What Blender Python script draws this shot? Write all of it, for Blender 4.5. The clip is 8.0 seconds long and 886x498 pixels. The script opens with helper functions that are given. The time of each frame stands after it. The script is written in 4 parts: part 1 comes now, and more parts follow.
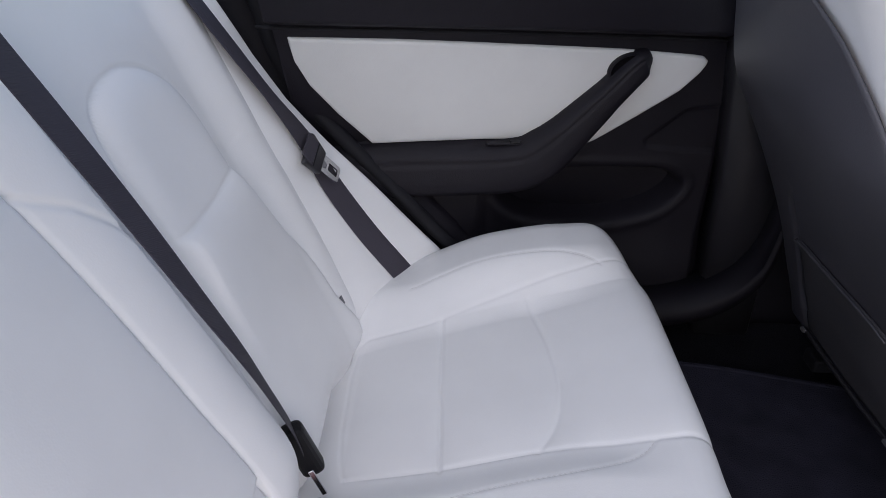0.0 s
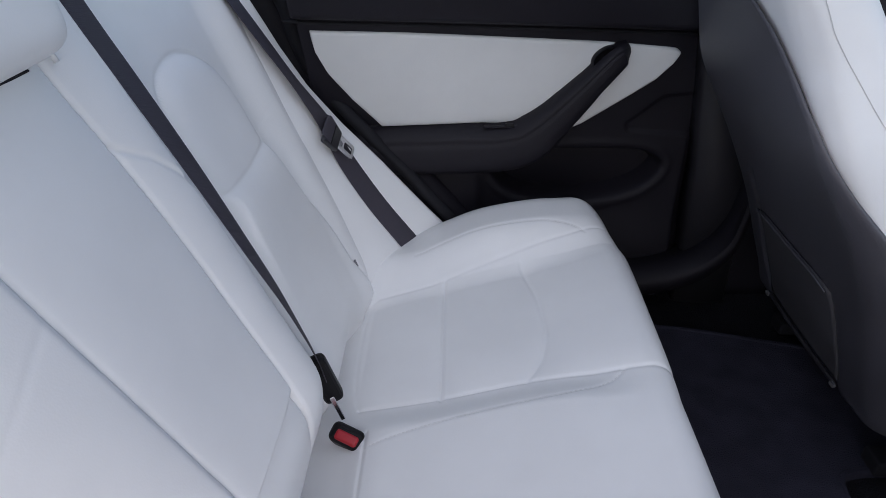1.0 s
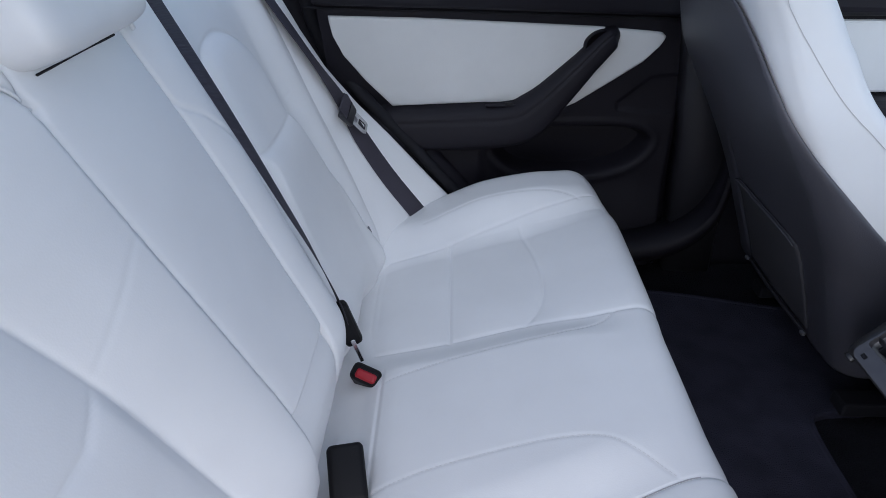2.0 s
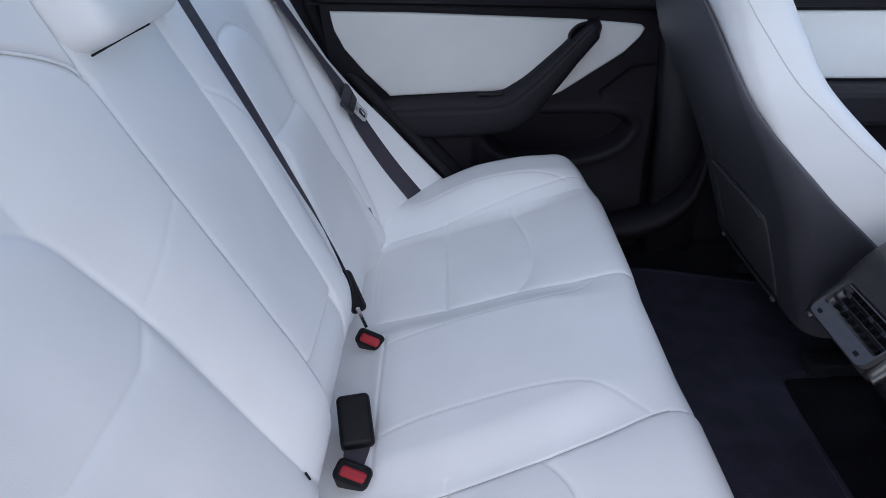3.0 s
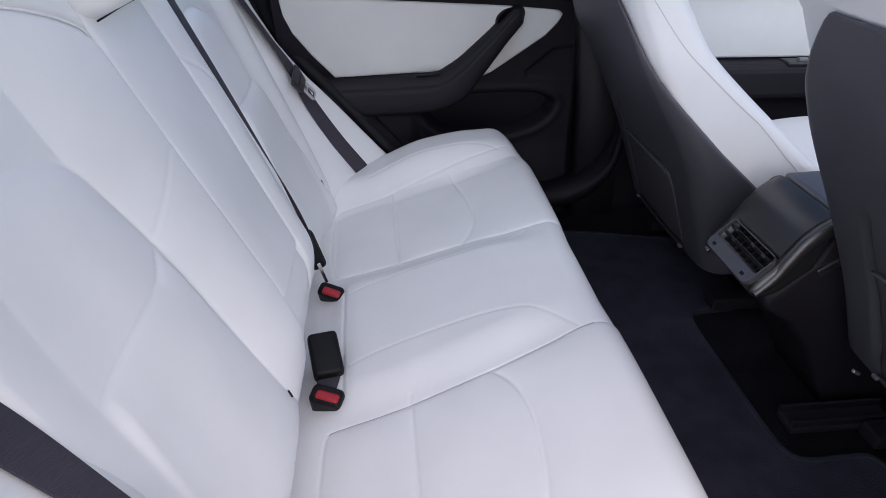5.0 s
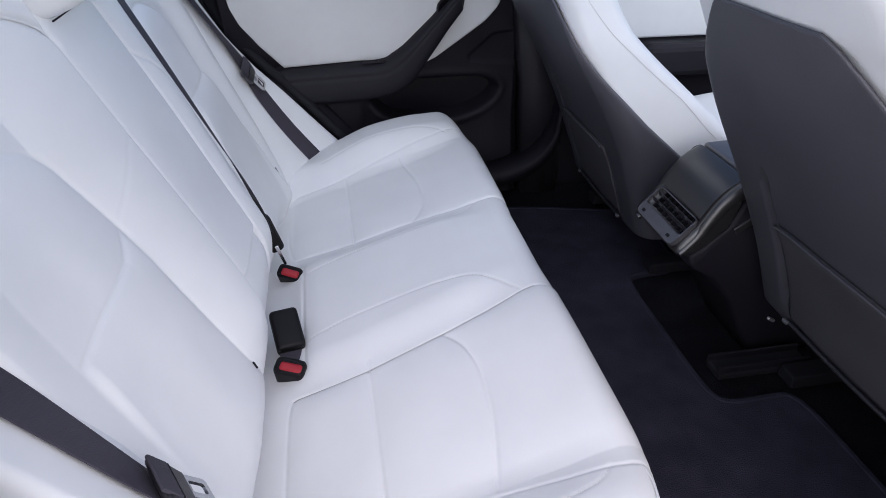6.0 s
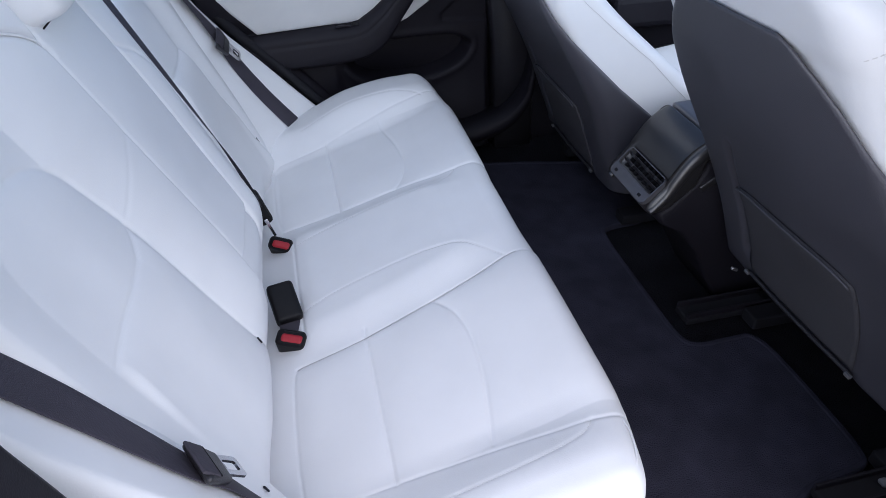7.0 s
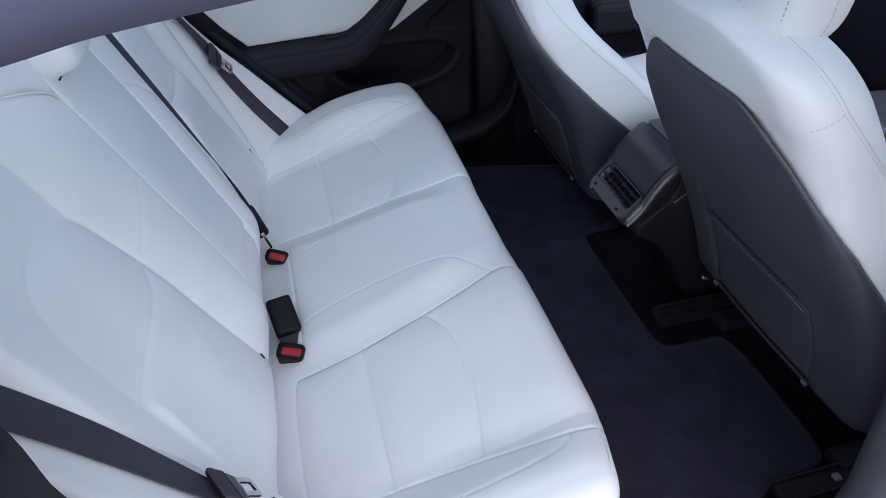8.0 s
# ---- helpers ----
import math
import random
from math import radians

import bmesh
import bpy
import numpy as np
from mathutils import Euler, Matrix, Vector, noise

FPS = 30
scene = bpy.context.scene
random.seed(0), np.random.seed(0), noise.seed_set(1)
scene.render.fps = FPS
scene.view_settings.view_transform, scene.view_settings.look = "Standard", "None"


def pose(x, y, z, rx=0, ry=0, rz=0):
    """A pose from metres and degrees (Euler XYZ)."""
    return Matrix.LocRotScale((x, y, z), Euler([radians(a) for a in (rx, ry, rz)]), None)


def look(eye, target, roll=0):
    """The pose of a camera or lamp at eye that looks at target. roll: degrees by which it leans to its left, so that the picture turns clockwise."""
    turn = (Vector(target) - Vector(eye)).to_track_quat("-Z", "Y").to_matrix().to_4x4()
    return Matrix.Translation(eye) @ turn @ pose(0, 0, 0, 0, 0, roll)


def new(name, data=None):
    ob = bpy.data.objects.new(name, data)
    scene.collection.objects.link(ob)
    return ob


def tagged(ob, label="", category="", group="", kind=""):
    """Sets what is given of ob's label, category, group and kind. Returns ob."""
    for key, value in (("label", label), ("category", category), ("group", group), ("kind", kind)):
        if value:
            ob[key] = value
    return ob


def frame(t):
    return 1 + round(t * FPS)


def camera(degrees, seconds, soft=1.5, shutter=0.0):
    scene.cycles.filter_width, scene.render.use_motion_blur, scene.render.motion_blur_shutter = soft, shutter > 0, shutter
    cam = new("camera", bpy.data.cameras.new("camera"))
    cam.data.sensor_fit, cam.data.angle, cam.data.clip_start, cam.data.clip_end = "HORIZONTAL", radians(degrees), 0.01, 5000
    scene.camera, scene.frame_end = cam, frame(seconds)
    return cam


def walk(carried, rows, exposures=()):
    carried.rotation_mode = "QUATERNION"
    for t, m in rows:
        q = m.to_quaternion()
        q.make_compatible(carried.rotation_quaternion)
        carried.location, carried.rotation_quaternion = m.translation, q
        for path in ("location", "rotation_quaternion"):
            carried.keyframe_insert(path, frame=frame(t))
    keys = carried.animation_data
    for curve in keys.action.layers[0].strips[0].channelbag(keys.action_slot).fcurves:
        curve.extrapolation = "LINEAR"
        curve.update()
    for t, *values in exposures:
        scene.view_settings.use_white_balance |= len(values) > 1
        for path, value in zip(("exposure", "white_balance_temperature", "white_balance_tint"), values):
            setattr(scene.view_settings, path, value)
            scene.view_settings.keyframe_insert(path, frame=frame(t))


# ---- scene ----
cam = camera(68.8, 8.0, soft=0.65)
PATH = [
    (0, (0.182, -0.349, 0.891), (0.168, 1.354, -0.158), 0.7),
    (0.5, (0.186, -0.418, 0.901), (0.176, 1.288, -0.143), 0.7),
    (1, (0.188, -0.499, 0.912), (0.161, 1.207, -0.131), 0.5),
    (1.5, (0.174, -0.568, 0.909), (0.149, 1.139, -0.133), 0.5),
    (3, (0.176, -0.737, 0.918), (0.165, 0.975, -0.117), -0.2),
    (3.5, (0.156, -0.774, 0.9), (0.174, 0.939, -0.132), 0.2),
    (4, (0.145, -0.806, 0.899), (0.209, 0.909, -0.128), 0.6),
    (4.5, (0.136, -0.848, 0.907), (0.264, 0.863, -0.121), 0.8),
    (6, (0.151, -0.977, 0.938), (0.457, 0.69, -0.124), 0.3),
    (6.5, (0.142, -0.99, 0.965), (0.487, 0.623, -0.165), -0.6),
    (7, (0.126, -0.992, 1.019), (0.488, 0.552, -0.2), -0.7),
    (7.5, (0.12, -0.994, 1.074), (0.514, 0.507, -0.188), 0.1),
    (8, (0.113, -0.999, 1.123), (0.513, 0.488, -0.154), -0.0),
]
walk(cam, [(t, look(eye, target, roll)) for t, eye, target, roll in PATH],
     [(0.0, 0.55, 6700, 17), (0.5, 0.42, 6650, 17), (1.5, 0.36, 6150, 12), (3.0, 0.38, 5950, 13), (3.5, 0.41, 6350, 16), (4.0, 0.42, 6500, 17), (4.5, 0.42, 6450, 17), (6.0, 0.60, 6300, 16), (7.0, 0.56, 5900, 14), (7.5, 0.47, 5850, 13), (8.0, 0.34, 5850, 11)])

# ---- light ----
world = bpy.data.worlds.new("sky_world")
scene.world = world
world.use_nodes = True
wn = world.node_tree.nodes
sky = wn.new("ShaderNodeTexSky")
sky.sky_type = "NISHITA"
sky.sun_disc = False
SUN_ELEV, SUN_ROT = 49.0, 179.0
sky.sun_elevation, sky.sun_rotation = radians(SUN_ELEV), radians(SUN_ROT)
world.node_tree.links.new(sky.outputs[0], wn["Background"].inputs[0])
wn["Background"].inputs[1].default_value = 0.15
sun = new("sun", bpy.data.lights.new("sun", "SUN"))
sun.data.energy, sun.data.angle, sun.data.color = 2.9, radians(130), (1.0, 0.90, 0.78)
sun.matrix_world = pose(0, 0, 6, 90 - SUN_ELEV, 0, 180 - SUN_ROT)

# ---- materials ----
MATS = {}


def material(name, colour, rough=0.5, metal=0.0, grain=0.0, grain_scale=600.0, vary=0.06, vary_scale=7.0,
             spec=0.5, bump_dist=0.0006, weave=0.0, sheen=0.0):
    """A surface with broad tone variation, fine grain relief and uneven gloss."""
    m = bpy.data.materials.new(name)
    m.use_nodes = True
    nt = m.node_tree
    bs = nt.nodes["Principled BSDF"]
    tc = nt.nodes.new("ShaderNodeTexCoord")
    big = nt.nodes.new("ShaderNodeTexNoise")
    big.inputs["Scale"].default_value, big.inputs["Detail"].default_value = vary_scale, 5
    nt.links.new(tc.outputs["Object"], big.inputs["Vector"])
    ramp = nt.nodes.new("ShaderNodeMapRange")
    ramp.inputs["From Min"].default_value, ramp.inputs["From Max"].default_value = 0.3, 0.7
    ramp.inputs["To Min"].default_value, ramp.inputs["To Max"].default_value = 1 - vary, 1 + vary
    nt.links.new(big.outputs["Fac"], ramp.inputs["Value"])
    mul = nt.nodes.new("ShaderNodeVectorMath")
    mul.operation = "SCALE"
    mul.inputs[0].default_value = colour
    nt.links.new(ramp.outputs[0], mul.inputs["Scale"])
    nt.links.new(mul.outputs[0], bs.inputs["Base Color"])
    fine = nt.nodes.new("ShaderNodeTexVoronoi" if grain else "ShaderNodeTexNoise")
    fine.inputs["Scale"].default_value = grain_scale
    nt.links.new(tc.outputs["Object"], fine.inputs["Vector"])
    rr = nt.nodes.new("ShaderNodeMapRange")
    rr.inputs["To Min"].default_value, rr.inputs["To Max"].default_value = max(0.03, rough - 0.07), min(1, rough + 0.07)
    nt.links.new(big.outputs["Fac"], rr.inputs["Value"])
    nt.links.new(rr.outputs[0], bs.inputs["Roughness"])
    bs.inputs["Metallic"].default_value = metal
    bs.inputs["Specular IOR Level"].default_value = spec
    if sheen:
        bs.inputs["Sheen Weight"].default_value = sheen
    height = fine.outputs[0]
    if weave:
        wv = nt.nodes.new("ShaderNodeTexWave")
        wv.inputs["Scale"].default_value, wv.inputs["Distortion"].default_value = weave, 0.6
        nt.links.new(tc.outputs["Object"], wv.inputs["Vector"])
        height = wv.outputs["Fac"]
    if grain:
        bp = nt.nodes.new("ShaderNodeBump")
        bp.inputs["Strength"].default_value, bp.inputs["Distance"].default_value = grain, bump_dist
        nt.links.new(height, bp.inputs["Height"])
        nt.links.new(bp.outputs[0], bs.inputs["Normal"])
    MATS[name] = m
    return m


def glass(name, tint):
    m = bpy.data.materials.new(name)
    m.use_nodes = True
    nt = m.node_tree
    clear, gloss, mix = nt.nodes.new("ShaderNodeBsdfTransparent"), nt.nodes.new("ShaderNodeBsdfGlossy"), nt.nodes.new("ShaderNodeMixShader")
    clear.inputs["Color"].default_value = (*tint, 1)
    gloss.inputs["Roughness"].default_value = 0.02
    mix.inputs[0].default_value = 0.06
    nt.links.new(clear.outputs[0], mix.inputs[1])
    nt.links.new(gloss.outputs[0], mix.inputs[2])
    nt.links.new(mix.outputs[0], nt.nodes["Material Output"].inputs["Surface"])
    return m


WHITE = material("white_leatherette", (0.80, 0.80, 0.80), 0.46, grain=0.09, grain_scale=520, vary=0.025, vary_scale=9)
WHITE2 = material("white_door_fabric", (0.72, 0.72, 0.71), 0.6, grain=0.25, grain_scale=800, vary=0.03, vary_scale=12)
THREAD = material("thread", (0.66, 0.65, 0.64), 0.8, vary=0.05)
BLACK = material("black_leatherette", (0.060, 0.058, 0.070), 0.44, grain=0.35, grain_scale=560, vary=0.15, vary_scale=6, spec=0.75)
LID = material("padded_lid_leatherette", (0.075, 0.072, 0.080), 0.34, grain=0.2, grain_scale=700, vary=0.10, vary_scale=9, spec=0.9)
PLASTIC = material("black_plastic", (0.020, 0.019, 0.023), 0.40, grain=0.25, grain_scale=900, vary=0.2, vary_scale=8)
SOFT = material("soft_black_trim", (0.0095, 0.0080, 0.0125), 0.62, grain=0.3, grain_scale=700, vary=0.12, vary_scale=5, spec=0.3)
CARPET = material("black_carpet", (0.010, 0.0098, 0.0135), 0.95, grain=1.0, grain_scale=420, vary=0.3, vary_scale=14, spec=0.15, bump_dist=0.004, sheen=0.0)
MAT = material("mat_carpet", (0.029, 0.0285, 0.043), 0.95, grain=0.5, grain_scale=420, vary=0.25, vary_scale=18, spec=0.15, bump_dist=0.003)
HOOD = material("satin_console_plastic", (0.026, 0.024, 0.025), 0.33, grain=0.12, grain_scale=900, vary=0.12, vary_scale=9, spec=0.9)
POCKETCLOTH = material("black_pocket_cloth", (0.055, 0.053, 0.060), 0.7, grain=0.5, grain_scale=650, vary=0.12, vary_scale=8, spec=0.3)
SEAM = material("seam_thread", (0.40, 0.395, 0.40), 0.8, vary=0.05)
BELT = material("belt_webbing", (0.050, 0.045, 0.058), 0.7, grain=0.35, vary=0.1, weave=420, spec=0.3)
BUCKLE = material("black_buckle_plastic", (0.0075, 0.0072, 0.0085), 0.5, grain=0.15, grain_scale=900, vary=0.15, vary_scale=30, spec=0.2)
RED = material("red_button", (0.34, 0.011, 0.020), 0.42, vary=0.06, vary_scale=40)
STEEL = material("polished_steel", (0.62, 0.62, 0.64), 0.22, metal=1.0, vary=0.08, vary_scale=60)
VENT_TRIM = material("satin_vent_trim", (0.15, 0.145, 0.155), 0.36, metal=0.5, vary=0.08, vary_scale=60)
SILVER = material("satin_silver_trim", (0.30, 0.30, 0.32), 0.33, metal=0.7, vary=0.08, vary_scale=60)
RUBBER = material("black_rubber", (0.011, 0.0108, 0.014), 0.75, vary=0.15, vary_scale=20, spec=0.25)
GREY = material("grey_tag", (0.16, 0.16, 0.17), 0.6, vary=0.1)
PAINT = material("grey_body_paint", (0.07, 0.075, 0.10), 0.25, vary=0.05, vary_scale=3)
HEADLINER = material("grey_headliner", (0.072, 0.073, 0.118), 0.8, grain=0.12, grain_scale=1600, vary=0.06)
CONCRETE = material("concrete", (0.42, 0.41, 0.39), 0.9, grain=0.8, grain_scale=90, vary=0.3, vary_scale=2, bump_dist=0.006)
DARKGLASS = glass("dark_roof_glass", (0.36, 0.42, 0.48))
GLASS = glass("tinted_glass", (0.80, 0.89, 0.93))

# ---- mesh helpers ----


def mesh_ob(name, verts, faces, mat, parent=None, label="", smooth=True):
    me = bpy.data.meshes.new(name)
    me.from_pydata([tuple(map(float, v)) for v in verts], [], [tuple(map(int, q)) for q in faces])
    me.materials.append(mat)
    me.polygons.foreach_set("use_smooth", [smooth] * len(me.polygons))
    me.update()
    ob = new(name, me)
    if parent:
        ob.parent = parent
    if label:
        ob["label"] = label
    return ob


def part(name, bm, mat, parent, label="", smooth=False):
    bmesh.ops.recalc_face_normals(bm, faces=bm.faces)
    me = bpy.data.meshes.new(name)
    bm.to_mesh(me)
    bm.free()
    me.materials.append(mat)
    me.polygons.foreach_set("use_smooth", [smooth] * len(me.polygons))
    ob = new(name, me)
    ob.parent = parent
    if label:
        ob["label"] = label
    return ob


def thing(name, label, category, group="", kind="", at=(0, 0, 0)):
    ob = new(name)
    ob.location = at
    ob.empty_display_size = 0.05
    return tagged(ob, label, category, group, kind)


def grid_faces(nu, nv, wrap=False, flip=False):
    """Quads of a grid of nu x nv points, stored row by row (nv points a row)."""
    out = []
    for i in range(nu - 1):
        for j in range(nv if wrap else nv - 1):
            k = (j + 1) % nv
            q = (i * nv + j, (i + 1) * nv + j, (i + 1) * nv + k, i * nv + k)
            out.append(q[::-1] if flip else q)
    return out


def box_bm(size, centre=(0, 0, 0), bevel=0.004, seg=2, turn=(0, 0, 0)):
    bm = bmesh.new()
    bmesh.ops.create_cube(bm, size=1)
    for v in bm.verts:
        v.co = Vector((v.co.x * size[0], v.co.y * size[1], v.co.z * size[2]))
    if bevel:
        bmesh.ops.bevel(bm, geom=list(bm.edges), offset=bevel, segments=seg, affect="EDGES", profile=0.5)
    bmesh.ops.transform(bm, matrix=pose(*centre, *turn), verts=bm.verts)
    return bm


def catmull(points, n=8, closed=False):
    p = np.array(points, float)
    m = len(p)
    out = []
    for i in range(m if closed else m - 1):
        a, b, c, d = ((p[(i + k) % m] if closed else p[min(max(i + k, 0), m - 1)]) for k in (-1, 0, 1, 2))
        for t in np.linspace(0, 1, n, endpoint=False):
            out.append(0.5 * (2 * b + (c - a) * t + (2 * a - 5 * b + 4 * c - d) * t * t + (3 * b - a - 3 * c + d) * t ** 3))
    if not closed:
        out.append(p[-1])
    return np.array(out)


def tube(points, radius, sides=8):
    """Vertices and faces of a round bead along points."""
    p = np.array(points, float)
    t = np.gradient(p, axis=0)
    t /= np.linalg.norm(t, axis=1)[:, None] + 1e-9
    up = np.array((0.31, 0.2, 0.93))
    a = np.cross(t, up)
    a /= np.linalg.norm(a, axis=1)[:, None] + 1e-9
    b = np.cross(t, a)
    verts = []
    for q, u, w in zip(p, a, b):
        for k in range(sides):
            g = 2 * math.pi * k / sides
            verts.append(q + radius * (math.cos(g) * u + math.sin(g) * w))
    n = len(p)
    faces = grid_faces(n, sides, wrap=True)
    faces += [tuple(range(sides)), tuple(range((n - 1) * sides + sides - 1, (n - 1) * sides - 1, -1))]
    return verts, faces


def sdist(poly, x, y):
    """Signed distance to a closed polygon, negative inside."""
    p = np.array(poly, float)
    x, y = np.asarray(x, float), np.asarray(y, float)
    d = np.full(x.shape, 1e9)
    inside = np.zeros(x.shape, bool)
    for a, b in zip(p, np.roll(p, -1, axis=0)):
        e = b - a
        t = np.clip(((x - a[0]) * e[0] + (y - a[1]) * e[1]) / (e @ e + 1e-12), 0, 1)
        d = np.minimum(d, np.hypot(x - a[0] - t * e[0], y - a[1] - t * e[1]))
        if a[1] != b[1]:
            cross = ((a[1] > y) != (b[1] > y)) & (x < a[0] + (y - a[1]) * e[0] / e[1])
            inside ^= cross
    return np.where(inside, -d, d)


def ldist(line, x, y):
    """Distance to an open line."""
    p = np.array(line, float)
    d = np.full(np.shape(x), 1e9)
    for a, b in zip(p[:-1], p[1:]):
        e = b - a
        t = np.clip(((x - a[0]) * e[0] + (y - a[1]) * e[1]) / (e @ e + 1e-12), 0, 1)
        d = np.minimum(d, np.hypot(x - a[0] - t * e[0], y - a[1] - t * e[1]))
    return d


def step(t):
    t = np.clip(t, 0, 1)
    return t * t * (3 - 2 * t)


def groove(line, x, y, depth, width):
    return -depth * np.exp(-(ldist(line, x, y) / width) ** 2)


def dashes(name, line3, normal, parent, mat=THREAD, length=0.0045, gap=0.002, r=0.0006):
    """A row of stitches that lie on a surface along a line."""
    p = np.array(line3, float)
    seg = np.linalg.norm(np.diff(p, axis=0), axis=1)
    s = np.concatenate(([0], np.cumsum(seg)))
    verts, faces = [], []
    n = np.array(normal, float)
    for k in range(int(s[-1] / (length + gap))):
        a, b = k * (length + gap), k * (length + gap) + length
        pa = np.array([np.interp(a, s, p[:, i]) for i in range(3)])
        pb = np.array([np.interp(b, s, p[:, i]) for i in range(3)])
        t = (pb - pa) / (np.linalg.norm(pb - pa) + 1e-9)
        w = np.cross(n, t)
        o = len(verts)
        for q, h in ((pa, 0.0), (pa + 0.25 * (pb - pa), 1.0), (pa + 0.75 * (pb - pa), 1.0), (pb, 0.0)):
            verts += [q + r * w - 0.0004 * n, q + n * r * h, q - r * w - 0.0004 * n]
        for i in range(3):
            for j in range(2):
                faces.append((o + i * 3 + j, o + i * 3 + j + 1, o + i * 3 + j + 4, o + i * 3 + j + 3))
    return mesh_ob(name, verts, faces, mat, parent, "fine off-white stitching")


def curve(xs, ys):
    """A smooth function through given points."""
    p = catmull(list(zip(xs, ys)), 10)
    return lambda x: np.interp(x, p[:, 0], p[:, 1])



# ---- the car body ----
CY = 0.024                      # the car's middle line


def mirror(y):
    return 2 * CY - y


def strip(name, line, offsets, mat, parent=None, label="", smooth=True):
    """A bar that follows a line with one closed section for all its length."""
    p, o = np.array(line, float), np.array(offsets, float)
    verts = [q + np.array(k) for q in p for k in o]
    n, m = len(p), len(o)
    faces = grid_faces(n, m, wrap=True) + [tuple(range(m)), tuple(range(n * m - 1, (n - 1) * m - 1, -1))]
    return mesh_ob(name, verts, faces, mat, parent, label, smooth)


def flat(name, bm, mat, label, category, kind="structure", smooth=False):
    return tagged(part(name, bm, mat, None, smooth=smooth), label, category, kind=kind)


# unseen ground, made pale so it reflects light in through the open doorway
flat("ground", box_bm((600, 600, 0.2), (0, 0, -0.42), 0), CONCRETE, "unseen pale concrete ground added to bounce light into the car", "ground")
flat("floor", box_bm((2.7, 1.5, 0.06), (0.95, CY, -0.005), 0.004), CARPET, "black carpeted car floor below the seats", "floor")
flat("wall_front", box_bm((0.08, 1.5, 0.62), (2.26, CY, 0.31), 0.01), PLASTIC, "black plain front bulkhead of the cabin", "wall")
flat("wall_rear", box_bm((0.04, 1.4, 0.66), (-0.46, CY, 0.45), 0.01), SOFT, "dark bulkhead behind the rear seat", "wall")
flat("parcel_shelf", box_bm((0.60, 1.36, 0.03), (-0.62, CY, 0.80), 0.01), SOFT, "dark parcel shelf under the rear window", "shelf")


def roof_line(y):
    return catmull([(-1.25, y * 0.75 + 0.25 * CY, 0.80), (-0.55, y * 0.92 + 0.08 * CY, 0.915), (-0.25, y, 0.990), (0.0, y, 1.041), (0.1, y, 1.059),
                    (0.45, y, 1.10), (0.9, y, 1.09), (1.3, y * 0.98, 1.02), (2.1, y * 0.95, 0.66)], 8)


SEC = [(0, -0.045, 0.0), (0, -0.035, -0.018), (0, 0.0, -0.024), (0, 0.035, -0.012), (0, 0.045, 0.02), (0, 0.02, 0.045), (0, -0.03, 0.04)]
for nm, yy in (("roof_rail", -0.715), ("roof_rail", mirror(-0.715))):
    tagged(strip(nm, roof_line(yy), SEC, HEADLINER), "dark grey trimmed roof rail over the door opening", "roof rail", kind="structure")
roof = []
for x, z in zip(np.linspace(-1.15, 2.0, 40), np.interp(np.linspace(-1.15, 2.0, 40), [-1.25, -0.55, 0, 0.45, 0.9, 1.3, 2.1], [0.82, 0.97, 1.07, 1.12, 1.11, 1.05, 0.68])):
    for y in np.linspace(-0.70, mirror(-0.70), 12):
        roof.append((x, y, z + 0.03 * (1 - ((y - CY) / 0.72) ** 2)))
rg = mesh_ob("roof_glass", roof[96:372], grid_faces(23, 12), DARKGLASS)
tagged(rg, "dark tinted panoramic glass roof", "window", kind="structure")
for nm, part_of in (("windscreen", roof[360:]), ("rear_window", roof[:108])):
    wsg = mesh_ob(nm, part_of, grid_faces(len(part_of) // 12, 12), GLASS)
    tagged(wsg, "clear curved car window glass", "window", kind="structure")
for yy in (0.79, mirror(0.79)):
    s = 1 if yy > 0 else -1
    dx = 0.0 if s > 0 else 0.05
    # doorway pillar takes a lighter black: the brightness falling on it is in its colour
    tagged(strip("center_pillar", [(0.76 + dx, yy - s * 0.02, -0.02), (0.745 + dx, yy - s * 0.015, 0.35), (0.70 + dx, yy - s * 0.03, 0.66), (0.62 + dx, yy - s * 0.09, 1.03)],
                 [(-0.055, -0.02, 0), (-0.05, -0.035, 0), (0, -0.04, 0), (0.06, -0.035, 0), (0.07, -0.02, 0), (0.07, 0.03, 0), (-0.055, 0.03, 0)] if s > 0 else
                 [(-0.055, 0.02, 0), (-0.05, 0.035, 0), (0, 0.04, 0), (0.06, 0.035, 0), (0.07, 0.02, 0), (0.07, -0.03, 0), (-0.055, -0.03, 0)], PLASTIC if s > 0 else BLACK),
           "glossy black plastic pillar trim between the doors", "pillar", kind="structure")
# the outer skin below the windows, and the glass above it
for nm, x0, x1, yy in (("body_side", -1.25, 2.25, 0.865), ("body_side", 0.78, 2.25, mirror(0.865)), ("body_side", -1.25, -0.28, mirror(0.865))):
    flat(nm, box_bm((x1 - x0, 0.03, 1.0), ((x0 + x1) / 2, yy, 0.17), 0.012), PAINT, "dark grey painted body side of the car", "body side")
win = [(x, 0.84 - 0.20 * k, 0.67 + k * (z - 0.67)) for x, z in zip(np.linspace(-0.5, 1.9, 14), np.interp(np.linspace(-0.5, 1.9, 14), [-0.55, 0, 0.9, 1.3, 2.1], [0.93, 1.04, 1.07, 1.0, 0.68])) for k in (0, 0.33, 0.66, 1)]
wg = mesh_ob("window_1", win, grid_faces(14, 4), GLASS)
tagged(wg, "clear side window glass above the closed doors", "window", kind="structure")
dash = part("dashboard", box_bm((0.46, 1.40, 0.42), (1.98, CY, 0.45), 0.07, 5), SOFT, None)
tagged(dash, "dark plain dashboard at the front of the cabin", "dashboard", kind="structure")
